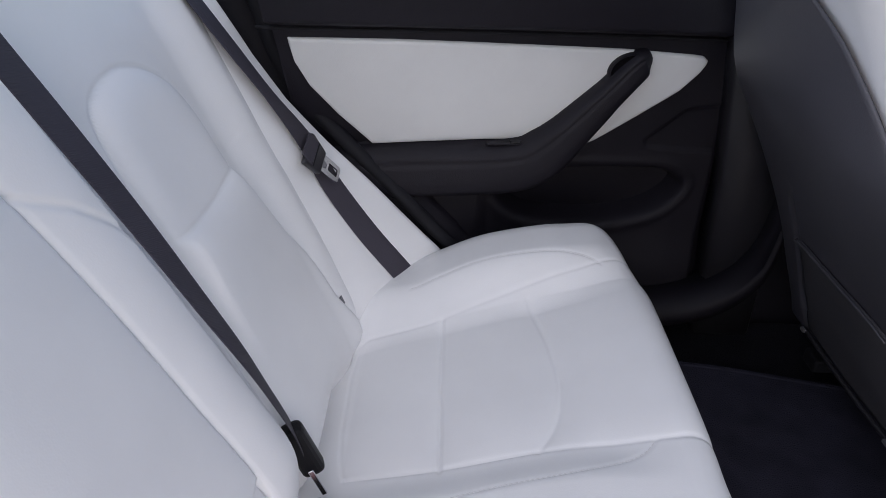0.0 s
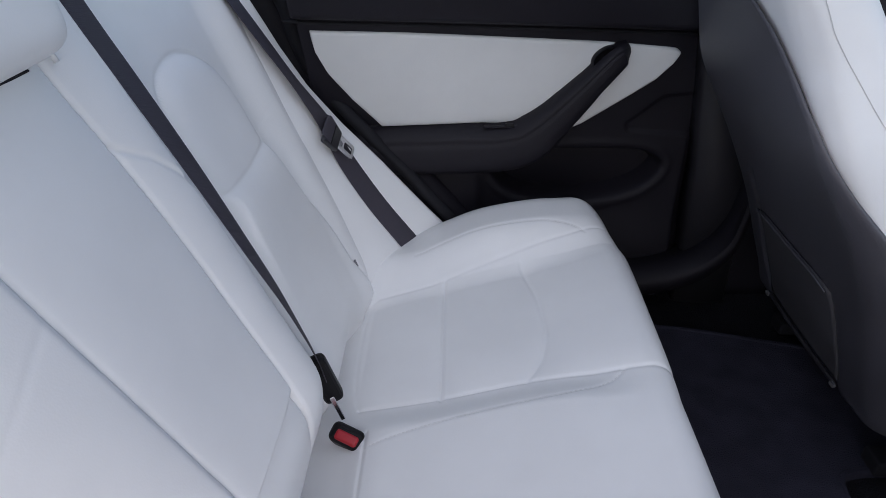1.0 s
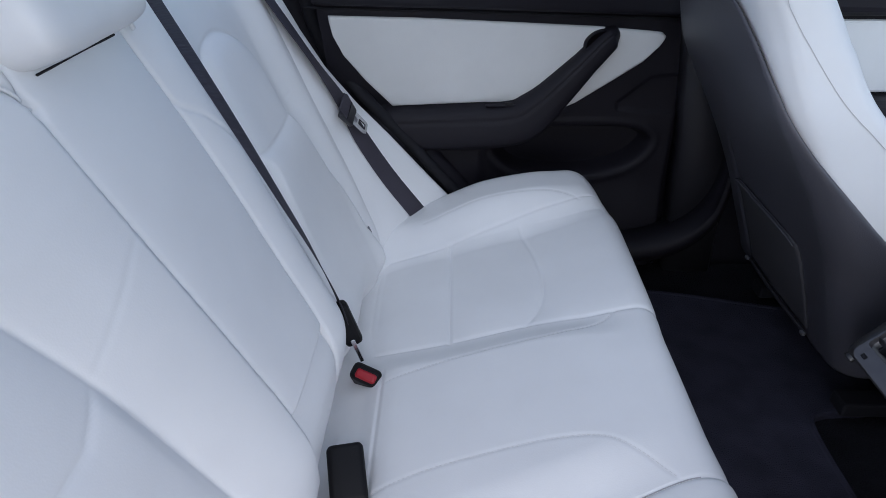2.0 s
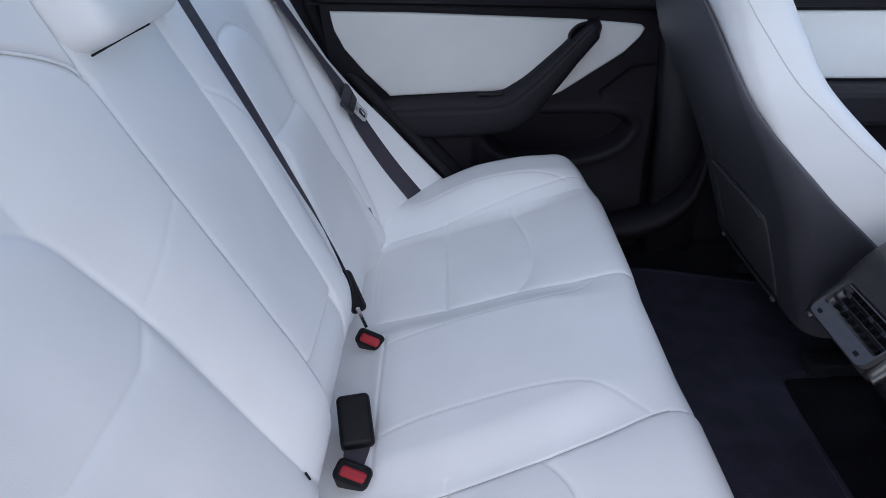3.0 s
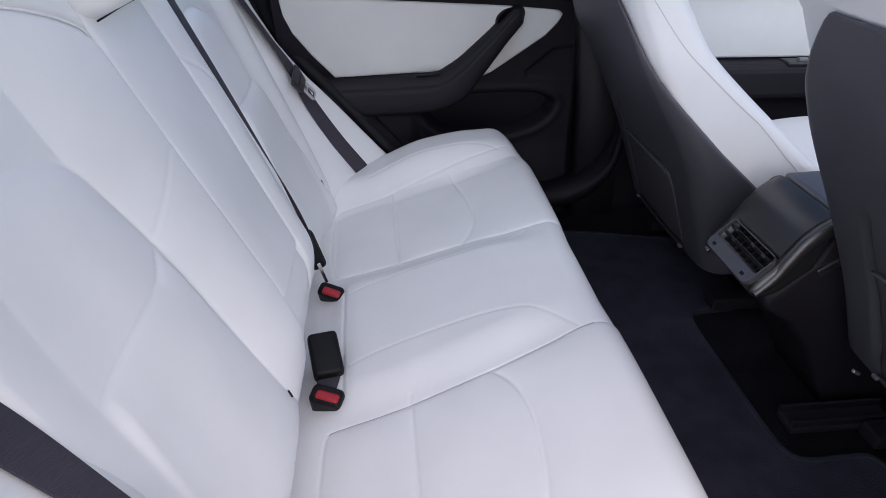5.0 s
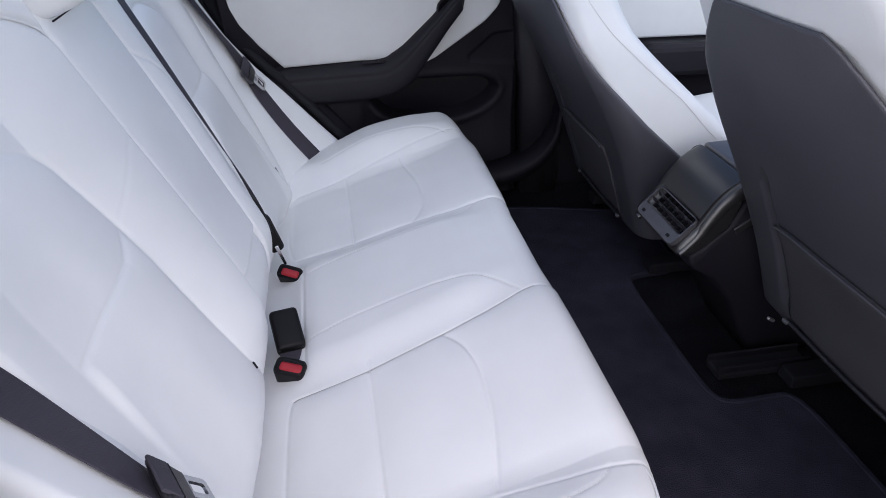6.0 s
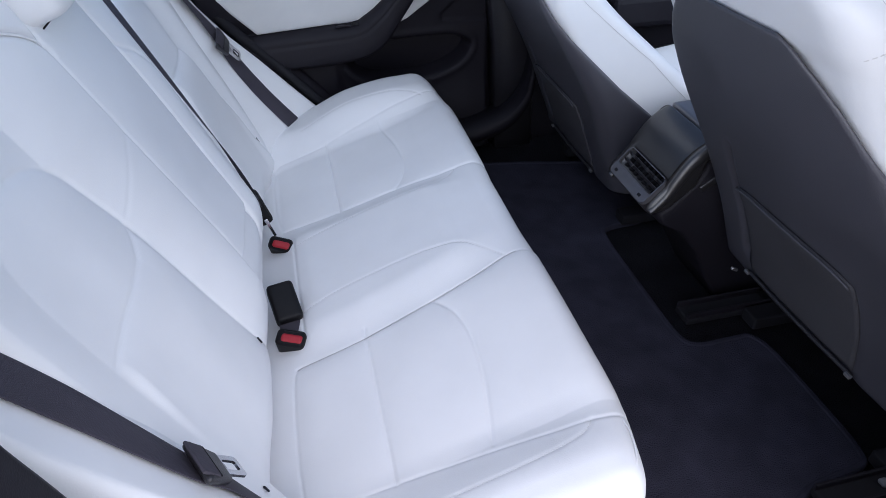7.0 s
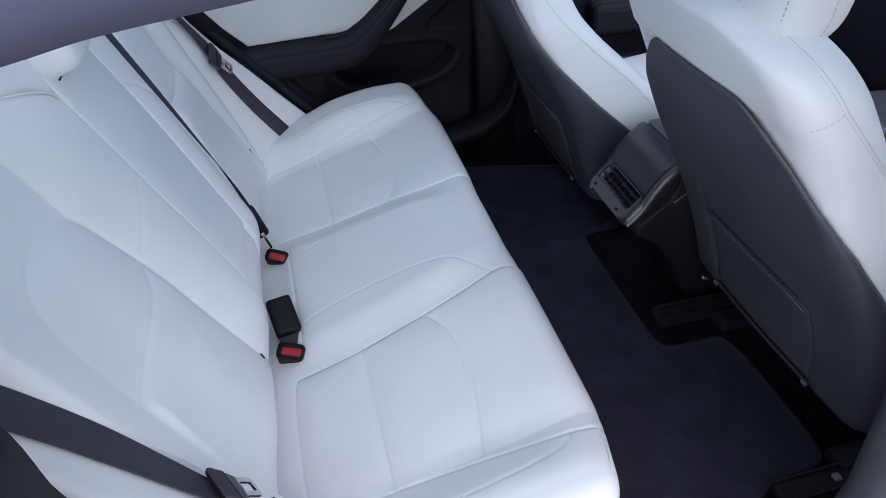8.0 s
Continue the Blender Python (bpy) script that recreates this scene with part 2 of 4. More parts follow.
# sill step and lower trim inside the far door
tagged(strip("sill_trim", catmull([(-0.1, 0.71, 0.085), (0.4, 0.71, 0.085), (0.60, 0.71, 0.095), (0.70, 0.705, 0.125), (0.765, 0.70, 0.19), (0.79, 0.70, 0.28), (0.80, 0.70, 0.50)], 6),
             [(-0.01, -0.030, 0.005), (0, -0.024, 0.022), (0.0, 0.0, 0.034), (0, 0.06, 0.036), (0, 0.06, -0.03), (0.01, -0.022, -0.018)], SOFT),
       "glossy black plastic door sill trim rising to the pillar", "sill trim", kind="structure")
tagged(strip("sill_trim", [(0.1, -0.70, 0.06), (0.62, -0.70, 0.06), (0.80, -0.68, 0.10), (0.95, -0.67, 0.10)],
             [(0, 0.04, 0.01), (0, 0.03, 0.026), (0, 0, 0.03), (0, -0.06, 0.03), (0, -0.06, -0.08), (0, 0.04, -0.08)], PLASTIC),
       "black plastic sill trim at the open door", "sill trim", kind="structure")


# ---- far rear door ----
def door_y(x, z):
    return 0.728 + 0.08 * x - np.clip(z - 0.45, -0.12, 0.4) * 0.48 * np.clip(1 - (x + 0.06) / 0.68, 0, 1)


POCKET = catmull([(0.262, 0.330), (0.285, 0.372), (0.33, 0.388), (0.40, 0.391), (0.506, 0.392), (0.59, 0.386), (0.632, 0.358), (0.618, 0.318),
                  (0.568, 0.283), (0.483, 0.262), (0.394, 0.262), (0.314, 0.276)], 5, True)
SPEAKER = [(0.535, 0.445), (0.605, 0.503), (0.70, 0.512), (0.70, 0.413), (0.542, 0.427)]


def trim_top(x):
    return np.interp(x, [-0.2, -0.06, 0.65, 0.75], [0.680, 0.672, 0.624, 0.617])


def left_door():
    door = thing("rear_door", "closed rear door with white panel and black trim", "car door", at=(0.3, 0.80, 0.1))
    inv = Matrix.Translation((-0.3, -0.80, -0.1))
    xs, zs = np.linspace(-0.078, 0.70, 210), np.linspace(0.02, 0.76, 170)
    X, Z = np.meshgrid(xs, zs, indexing="ij")
    off = 0.004 + 0 * X
    sd = sdist(POCKET, X, Z)
    off -= 0.062 * step(-sd / 0.022)
    off += 0.003 * np.exp(-((sd - 0.010) / 0.008) ** 2)
    ss = sdist(SPEAKER, X, Z)
    off -= 0.006 * step(-ss / 0.006)
    up = Z - trim_top(X)
    off += 0.030 * step(up / 0.014) - 0.004 * np.exp(-(up / 0.004) ** 2)
    off += 0.018 * step((0.262 - Z) / 0.12)
    off -= 0.03 * step((X - 0.672) / 0.03)
    # ledge beneath the armrest
    off += 0.012 * step((0.262 - X) / 0.03) * step((0.35 - Z) / 0.01)
    Y = door_y(X, Z) - off
    verts = np.stack([X, Y, Z], -1).reshape(-1, 3)
    n0 = len(verts)
    back = verts.copy()
    back[:, 1] = 0.83
    faces = grid_faces(210, 170)
    rim = [i * 170 for i in range(210)] + [209 * 170 + j for j in range(1, 170)] + [i * 170 + 169 for i in range(208, -1, -1)] + [j for j in range(168, 0, -1)]
    allv = np.vstack([verts, back[rim]])
    m = len(rim)
    faces += [(rim[k], rim[(k + 1) % m], n0 + (k + 1) % m, n0 + k) for k in range(m)]
    faces.append(tuple(range(n0 + m - 1, n0 - 1, -1)))
    card = mesh_ob("door_card", allv, faces, SOFT, door)
    card.matrix_parent_inverse = inv
    # white padded panel
    lo = np.array([(-0.060, 0.650), (-0.055, 0.611), (-0.041, 0.569), (-0.005, 0.511), (0.046, 0.446), (0.245, 0.452), (0.333, 0.448), (0.39, 0.432), (0.412, 0.432),
                   (0.444, 0.446), (0.491, 0.477), (0.582, 0.536), (0.612, 0.566), (0.625, 0.586)])
    hi = np.array([(-0.060, 0.656), (0.097, 0.646), (0.274, 0.631), (0.466, 0.615), (0.595, 0.600), (0.614, 0.597), (0.625, 0.588)])
    xs = np.unique(np.concatenate([np.linspace(-0.06, 0.625, 150), lo[:, 0]]))
    v = np.concatenate([[0, 0, 0.01, 0.02], np.linspace(0.05, 0.95, 24), [0.98, 0.99, 1, 1]])
    verts = []
    for x in xs:
        a, b = np.interp(x, lo[:, 0], lo[:, 1]), np.interp(x, hi[:, 0], hi[:, 1])
        end = min(1.0, (x + 0.06) / 0.006, (0.625 - x) / 0.006)
        for k, t in enumerate(v):
            z = a + (b - a) * t
            e = min(z - a, b - z)
            h = 0.009 * math.sqrt(max(0, 1 - (1 - min(1, e / 0.006)) ** 2)) * math.sqrt(max(0, 1 - (1 - max(0, end)) ** 2)) if 0 < k < len(v) - 1 else -0.004
            verts.append((x, door_y(x, z) - 0.002 - h, z))
    p = mesh_ob("door_panel", verts, grid_faces(len(xs), len(v)), WHITE2, door, "white padded door panel")
    p.matrix_parent_inverse = inv
    # armrest running up into the pull handle: rounded section along a bent line
    line = catmull([(-0.01, 0.397), (0.04, 0.397), (0.15, 0.400), (0.23, 0.402), (0.285, 0.405), (0.328, 0.416), (0.366, 0.446), (0.412, 0.497), (0.455, 0.546), (0.489, 0.583), (0.506, 0.595), (0.520, 0.598)], 9)
    s = np.linspace(0, 1, len(line))
    half = np.interp(s, [0, 0.25, 0.42, 0.52, 0.60, 0.72, 0.88, 0.95, 1.0], [0.050, 0.052, 0.050, 0.046, 0.036, 0.0265, 0.023, 0.017, 0.004])
    high = np.interp(s, [0, 0.05, 0.5, 0.7, 0.9, 1.0], [0.052, 0.054, 0.054, 0.046, 0.036, 0.012])
    tan = np.gradient(line, axis=0)
    tan /= np.linalg.norm(tan, axis=1)[:, None]
    prof = [(-1.0, 0.0), (-0.99, 0.55), (-0.90, 0.86), (-0.70, 0.98), (-0.3, 1.0), (0.1, 1.0), (0.30, 0.985), (0.36, 0.93), (0.42, 0.965), (0.6, 0.90), (0.85, 0.72), (0.97, 0.4), (1.02, 0.0)]
    verts = []
    for q, t, w, h in zip(line, tan, half, high):
        nx, nz = -t[1], t[0]
        for a, b in prof:
            x, z = q[0] + nx * a * w, q[1] + nz * a * w
            verts.append((x, door_y(q[0], q[1]) - 0.003 - h * b + 0.08 * (x - q[0]), z))
    arm = mesh_ob("armrest", verts, grid_faces(len(line), len(prof)) + [tuple(range(len(line) * len(prof) - 1, (len(line) - 1) * len(prof) - 1, -1))], SOFT, door, "black stitched armrest rising into a pull handle")
    arm.matrix_parent_inverse = inv
    # rounded cap where the handle hooks back into the panel
    ring = catmull([(0.452, 0.562), (0.445, 0.577), (0.450, 0.593), (0.467, 0.606), (0.492, 0.610), (0.512, 0.605), (0.517, 0.596), (0.50, 0.588), (0.480, 0.584), (0.466, 0.572)], 4, True)
    cap, cen = [], ring.mean(axis=0)
    for depth, size in ((0.0, 1.0), (0.014, 1.0), (0.018, 0.97), (0.020, 0.90)):
        cap += [(*(cen + (q - cen) * size), depth) for q in ring]
    cap = [(x, float(door_y(x, z)) - 0.006 - h, z) for x, z, h in cap]
    k = len(ring)
    o = mesh_ob("handle_cap", cap, grid_faces(4, k, wrap=True) + [tuple(range(3 * k, 4 * k))], SOFT, door, "rounded black handle cap")
    o.matrix_parent_inverse = inv
    for nm, bm, mt, lb in (("switch_plate", box_bm((0.078, 0.020, 0.005), (0.286, 0.726, 0.4508), 0.002, turn=(-14, 0, 3)), SOFT, "black window switch plate"),
                           ("window_switch", box_bm((0.018, 0.010, 0.007), (0.298, 0.721, 0.4555), 0.002, turn=(-14, 0, 3)), BUCKLE, "small black window switch")):
        o = part(nm, bm, mt, door, lb)
        o.matrix_parent_inverse = inv
    g = [(x, float(door_y(x, trim_top(x))) - 0.006, float(trim_top(x)) - 0.002) for x in np.linspace(-0.10, 0.685, 60)]
    v, f = tube(g, 0.0028, 6)
    o = mesh_ob("trim_bead", v, f, RUBBER, door)
    o.matrix_parent_inverse = inv
    return door


left_door()
SEAL = [(-0.26, 0.715, 0.86), (-0.175, 0.712, 0.76), (-0.125, 0.708, 0.69), (-0.105, 0.706, 0.62), (-0.070, 0.705, 0.545), (0.010, 0.705, 0.45), (0.085, 0.703, 0.37), (0.180, 0.70, 0.262), (0.26, 0.71, 0.18), (0.40, 0.72, 0.11)]
v, f = tube(catmull(SEAL, 8), 0.013, 10)
tagged(mesh_ob("door_seal", v, f, RUBBER), "black rubber seal around the rear door opening", "door seal", kind="structure")
v, f = tube(catmull([(x - 0.040, mirror(y) - 0.012, z) for x, y, z in SEAL], 8), 0.018, 10)
tagged(mesh_ob("door_seal", v, f, RUBBER), "black rubber seal around the open rear doorway", "door seal", kind="structure")
# dark edge of the body behind the seals
NEAR_EDGE = [(-0.036, -0.69, 0.50), (-0.052, -0.69, 0.56), (-0.068, -0.69, 0.626), (-0.085, -0.69, 0.698), (-0.092, -0.69, 0.79), (-0.13, -0.69, 0.92)]
for sgn in (1, -1):
    ln = [(x - 0.075, y + 0.022, z + 0.015) for x, y, z in SEAL] if sgn > 0 else NEAR_EDGE
    if sgn > 0:
        o = [(-0.07, 0.0, -0.02), (0.07, 0.0, 0.02), (0.07, 0.09, 0.02), (-0.07, 0.09, -0.02)]
    else:
        o = [(-0.14, 0.012, 0.0), (-0.03, 0.010, 0.0), (-0.008, 0.004, 0.0), (0.0, -0.006, 0.0), (0.0, -0.09, 0.0), (-0.14, -0.09, 0.0)]
    tagged(strip("pillar_trim", catmull(ln, 6), o, SOFT), "dark trim of the body beside the rear seat", "pillar trim", kind="structure")


# ---- far front door ----
def front_door():
    door = thing("front_door", "closed front door with white panel and black armrest", "car door", at=(1.4, 0.82, 0.1))
    inv = Matrix.Translation((-1.4, -0.82, -0.1))

    def add(nm, bm, mt, lb=""):
        o = part(nm, bm, mt, door, lb)
        o.matrix_parent_inverse = inv
    add("door_card", box_bm((1.25, 0.05, 0.76), (1.46, 0.83, 0.37), 0.01), SOFT)
    add("door_panel", box_bm((1.10, 0.016, 0.155), (1.50, 0.800, 0.543), 0.006), WHITE2, "white padded door panel")
    add("armrest", box_bm((0.85, 0.085, 0.10), (1.47, 0.775, 0.410), 0.022, 3), SOFT, "black padded armrest")
    add("switch_plate", box_bm((0.16, 0.05, 0.012), (1.33, 0.762, 0.460), 0.004), PLASTIC, "black window switch plate")
    for k in range(2):
        add("window_switch", box_bm((0.03, 0.018, 0.012), (1.30 + 0.06 * k, 0.757, 0.467), 0.003), GREY, "grey window switch")
    add("upper_trim", box_bm((1.2, 0.06, 0.11), (1.46, 0.80, 0.685), 0.02, 3), SOFT)
    add("bin", box_bm((0.7, 0.06, 0.16), (1.4, 0.785, 0.20), 0.02, 3), PLASTIC, "black plastic door bin")


front_door()


# ---- rear bench cushion ----
def cush_base(x):
    return 0.165 + 0.32 * x


seam_r = curve([0.0, 0.05, 0.172, 0.303, 0.436, 0.48, 0.6], [-0.205, -0.200, -0.190, -0.168, -0.139, -0.141, -0.15])


seam_l = curve([0.0, 0.055, 0.171, 0.309, 0.431, 0.477, 0.6], [0.218, 0.214, 0.203, 0.199, 0.182, 0.176, 0.17])


INS_R = catmull([(0.052, -0.201), (0.075, -0.199), (0.172, -0.192), (0.303, -0.170), (0.436, -0.141), (0.485, -0.145), (0.52, -0.15)], 6)
INS_L = catmull([(0.050, 0.215), (0.075, 0.212), (0.171, 0.204), (0.309, 0.200), (0.431, 0.183), (0.477, 0.177), (0.52, 0.17)], 6)
REAR_R = [(0.054, -0.2015), (0.048, -0.213), (0.045, -0.24), (0.043, -0.30), (0.043, -0.40), (0.048, -0.46), (0.062, -0.478), (0.19, -0.486), (0.30, -0.497), (0.40, -0.510), (0.485, -0.520), (0.52, -0.522)]
REAR_L = [(0.052, 0.215), (0.046, 0.225), (0.040, 0.25), (0.034, 0.30), (0.032, 0.42), (0.038, 0.485), (0.052, 0.494), (0.154, 0.496), (0.285, 0.512), (0.40, 0.530), (0.48, 0.545), (0.52, 0.55)]
STITCH_MR = catmull([(0.075, -0.080), (0.13, -0.064), (0.19, -0.056), (0.30, -0.051), (0.37, -0.062), (0.405, -0.088), (0.428, -0.120), (0.440, -0.139)], 6)
STITCH_ML = catmull([(0.070, 0.128), (0.15, 0.143), (0.231, 0.151), (0.33, 0.152), (0.376, 0.155), (0.41, 0.165), (0.430, 0.182)], 6)
STITCH_R = catmull([(0.12, -0.540), (0.22, -0.548), (0.303, -0.548), (0.366, -0.543), (0.41, -0.534), (0.428, -0.523), (0.436, -0.512)], 6)
STITCH_L = catmull([(0.12, 0.560), (0.22, 0.566), (0.303, 0.566), (0.366, 0.561), (0.40, 0.552), (0.420, 0.540), (0.430, 0.530)], 6)


AMP_FAR = curve([0, 0.05, 0.124, 0.173, 0.25, 0.35, 0.42, 0.465, 0.5, 0.6], [0.060, 0.054, 0.049, 0.057, 0.066, 0.056, 0.034, 0.010, -0.012, -0.03])
AMP_NEAR = curve([0, 0.05, 0.124, 0.25, 0.35, 0.42, 0.465, 0.5, 0.6], [0.008, 0.012, 0.024, 0.040, 0.042, 0.032, 0.012, -0.010, -0.03])


# the bowed cross seam of the outer places, from the inner seam outwards
HOOK = catmull([(-0.05, 0.285), (0.0, 0.299), (0.07, 0.315), (0.15, 0.327), (0.27, 0.336), (0.40, 0.338), (0.57, 0.335), (0.70, 0.330), (1.0, 0.312), (1.05, 0.309)], 5)
HOOK_T, HOOK_X = HOOK[:, 0], HOOK[:, 1]


def cushion_top(x, y):
    z = cush_base(x)
    # outer bolsters
    amp, amp_near = AMP_FAR(x), AMP_NEAR(x)
    z = z + amp * step((y - 0.465) / 0.110) + amp_near * step((-0.455 - y) / 0.125)
    # raised middle place, sloping down to its two seams
    mid_r = step((y - seam_r(x)) / 0.085)
    mid_l = step((seam_l(x) - y) / 0.060)
    fade = step((x - 0.02) / 0.08) * step((0.465 - x) / 0.11)
    z = z + 0.016 * np.minimum(mid_r, mid_l) * fade - 0.004 * step((0.07 - x) / 0.03) * np.minimum(mid_r, mid_l)
    # pillowed panels of the two outer places
    for s0, s1, lo, hi in ((seam_r(x), -0.487, -1, -1), (seam_l(x), 0.497, 1, 1)):
        t = np.clip((y - s0) / (s1 - s0), 0, 1)
        side = np.clip(1 - (2 * t - 1) ** 6, 0, 1) * ((t > 0) & (t < 1))
        cs = np.interp(t, HOOK_T, HOOK_X)
        for a, b in ((0.046, 0.176), (0.176, cs), (cs, 0.53)):
            u = np.clip((x - a) / (b - a), 0, 1)
            z = z + 0.0065 * side * np.clip(1 - np.abs(2 * u - 1) ** 3.0, 0, 1) * ((u > 0) & (u < 1))
    for ln, dp, w in ((INS_R, 0.0020, 0.0028), (INS_L, 0.0014, 0.0030), (REAR_R, 0.0016, 0.0024), (REAR_L, 0.0012, 0.0028)):
        z = z + groove(ln, x, y, dp, w)
    for ln in (STITCH_MR, STITCH_ML, STITCH_R, STITCH_L):
        z = z + groove(ln, x, y, 0.0010, 0.0030)
    for lo, hi in ((-0.172, -0.486), (0.200, 0.497)):
        z = z + groove([(0.176, lo), (0.176, hi)], x, y, 0.0024, 0.0030)
        z = z + groove([(np.interp(k / 24, HOOK_T, HOOK_X), lo + (hi - lo) * k / 24) for k in range(25)], x, y, 0.0020 if lo < 0 else 0.0011, 0.0034)
    z = z + groove([(0.072, -0.13), (0.069, 0.0), (0.068, 0.16)], x, y, 0.0026, 0.0030)
    z = z + 0.006 * step((x - 0.38) / 0.07)
    # gentle wrinkles
    z = z + 0.0012 * np.sin(19 * x + 7 * y) * np.sin(13 * y - 5 * x + 1.0) * 0.8
    return z


Y_MIN, Y_MAX = -0.656, 0.690


def front_x(y):
    """Where the cushion's front lip begins, rounded off at both ends."""
    d = np.minimum(y - Y_MIN, Y_MAX - y)
    return 0.454 - 0.066 * np.clip(1 - d / 0.14, 0, 1) ** 2.2


def cushion_grid(y0fn, y1fn, ny, name, parent, label):
    nt, na, nd = 250, 16, 12
    verts = np.zeros((nt + na + nd, ny, 3))
    tt = np.linspace(0, 1, ny)
    for i in range(nt):
        for_x = i / (nt - 1)
        yl = y0fn(-0.03 + 0.5 * for_x) + (y1fn(-0.03 + 0.5 * for_x) - y0fn(-0.03 + 0.5 * for_x)) * tt
        x = -0.03 + (front_x(yl) + 0.03) * for_x
        verts[i] = np.stack([x, yl, cushion_top(x, yl)], -1)
    yl = verts[nt - 1, :, 1]
    x1, z1 = verts[nt - 1, :, 0], verts[nt - 1, :, 2]
    sl = np.arctan2(z1 - verts[nt - 4, :, 2], x1 - verts[nt - 4, :, 0])
    sl = np.convolve(np.pad(sl, 6, "edge"), np.ones(13) / 13, "valid")
    r = 0.036
    for k in range(na):
        g = sl - (k + 1) / na * (sl + radians(97))
        verts[nt + k] = np.stack([x1 + r * (np.sin(sl) - np.sin(g)), yl, z1 - r * (np.cos(sl) - np.cos(g))], -1)
    xe, ze = verts[nt + na - 1, :, 0], verts[nt + na - 1, :, 2]
    for k in range(nd):
        t = (k + 1) / nd
        verts[nt + na + k] = np.stack([xe - 0.05 * t - 0.012 * np.sin(math.pi * t), yl, ze + (0.05 - ze) * t], -1)
    # roll the outer ends over
    V = verts.reshape(-1, 3)
    for end, sg in ((Y_MIN, 1), (Y_MAX, -1)):
        d = (V[:, 1] - end) * sg
        m = d < 0.06
        q = np.clip(1 - d[m] / 0.06, 0, 1)
        V[m, 2] -= 0.06 * (1 - np.sqrt(np.clip(1 - q * q, 0, 1))) * np.clip((V[m, 2] - 0.05) / 0.15, 0, 1)
    n = len(V)
    faces = grid_faces(nt + na + nd, ny)
    # side skirts at the two outer ends
    rows = nt + na + nd
    extra = []
    for j, on in ((0, abs(V[0, 1] - Y_MIN) < 1e-3), (ny - 1, abs(V[ny - 1, 1] - Y_MAX) < 1e-3)):
        if on:
            o = n + len(extra)
            extra += [(V[i * ny + j, 0], V[i * ny + j, 1], 0.05) for i in range(rows)]
            for i in range(rows - 1):
                q = (i * ny + j, (i + 1) * ny + j, o + i + 1, o + i)
                faces.append(q if j else q[::-1])
    if extra:
        V = np.vstack([V, extra])
    ob = mesh_ob(name, V, faces, WHITE, parent, label)
    return ob


def lift(line, fn, dz=0.0):
    p = np.array(line, float)
    return np.stack([p[:, 0], p[:, 1], fn(p[:, 0], p[:, 1]) + dz], -1)


cushion = thing("rear_bench_seat", "white leatherette rear bench seat with sewn seams", "car seat")
cushion_grid(lambda x: Y_MIN + 0 * x, seam_r, 260, "right_seat_pad", cushion, "white outer seat pad with seamed insert")
cushion_grid(seam_r, seam_l, 200, "middle_seat_pad", cushion, "raised white middle seat pad")
cushion_grid(seam_l, lambda x: Y_MAX + 0 * x, 240, "left_seat_pad", cushion, "white outer seat pad with seamed insert")
UPN = (-0.3, 0, 0.95)
for ln in (INS_R,):
    v, f = tube(catmull(lift(np.array([q for q in ln if q[0] < 0.462]), cushion_top, 0.0006), 3), 0.0007, 5)
    mesh_ob("seam", v, f, SEAM, cushion, "sewn seam line")
for ln in (STITCH_MR, STITCH_ML, STITCH_R, STITCH_L):
    dashes("stitching", lift(ln, cushion_top, 0.0004), UPN, cushion)


# seam round the near front corner and along the outer end
lip = []
for y in np.linspace(-0.505, -0.600, 14):
    fx = float(front_x(np.array(y)))
    top = float(cushion_top(np.array([fx]), np.array([y]))[0])
    q = min(1.0, max(0.0, 1 - (y - Y_MIN) / 0.06))
    lip.append((fx + 0.0225, y, top - 0.0075 - 0.06 * (1 - math.sqrt(1 - q * q))))
v, f = tube(catmull(lip, 3), 0.0012, 6)
mesh_ob("piping", v, f, WHITE, cushion, "white piped seam")


# ---- rear backrest ----
PAD_R = catmull([(-0.188, 0.17), (-0.197, 0.265), (-0.206, 0.32), (-0.224, 0.424), (-0.246, 0.534), (-0.270, 0.612), (-0.284, 0.648), (-0.305, 0.669), (-0.335, 0.681),
                 (-0.37, 0.687), (-0.41, 0.687), (-0.445, 0.676), (-0.468, 0.648), (-0.478, 0.60), (-0.480, 0.52), (-0.484, 0.40), (-0.486, 0.28), (-0.486, 0.17)], 4, True)
PAD_L = catmull([(0.205, 0.17), (0.207, 0.30), (0.214, 0.42), (0.232, 0.52), (0.236, 0.60), (0.246, 0.655), (0.267, 0.677), (0.299, 0.686), (0.333, 0.688),
                 (0.366, 0.681), (0.394, 0.668), (0.416, 0.648), (0.431, 0.605), (0.437, 0.527), (0.458, 0.46), (0.489, 0.371), (0.500, 0.28), (0.502, 0.17)], 4, True)
CREASE_R = [(-0.115, 0.628), (-0.16, 0.608), (-0.21, 0.578), (-0.255, 0.548), (-0.30, 0.530), (-0.40, 0.525), (-0.49, 0.521)]
CREASE_L = [(0.225, 0.534), (0.33, 0.532), (0.437, 0.537), (0.50, 0.555)]
SHOULDER_R = catmull([(-0.138, 0.735), (-0.158, 0.760), (-0.205, 0.783), (-0.265, 0.802), (-0.33, 0.812), (-0.42, 0.806), (-0.50, 0.775)], 6)
SHOULDER_L = catmull([(0.19, 0.765), (0.25, 0.795), (0.33, 0.808), (0.42, 0.80), (0.52, 0.765)], 6)


# the seams between the outer backrests and the middle armrest
back_r = curve([0.15, 0.356, 0.44, 0.537, 0.644, 0.69, 0.755, 0.9], [-0.093, -0.097, -0.106, -0.117, -0.131, -0.137, -0.143, -0.145])


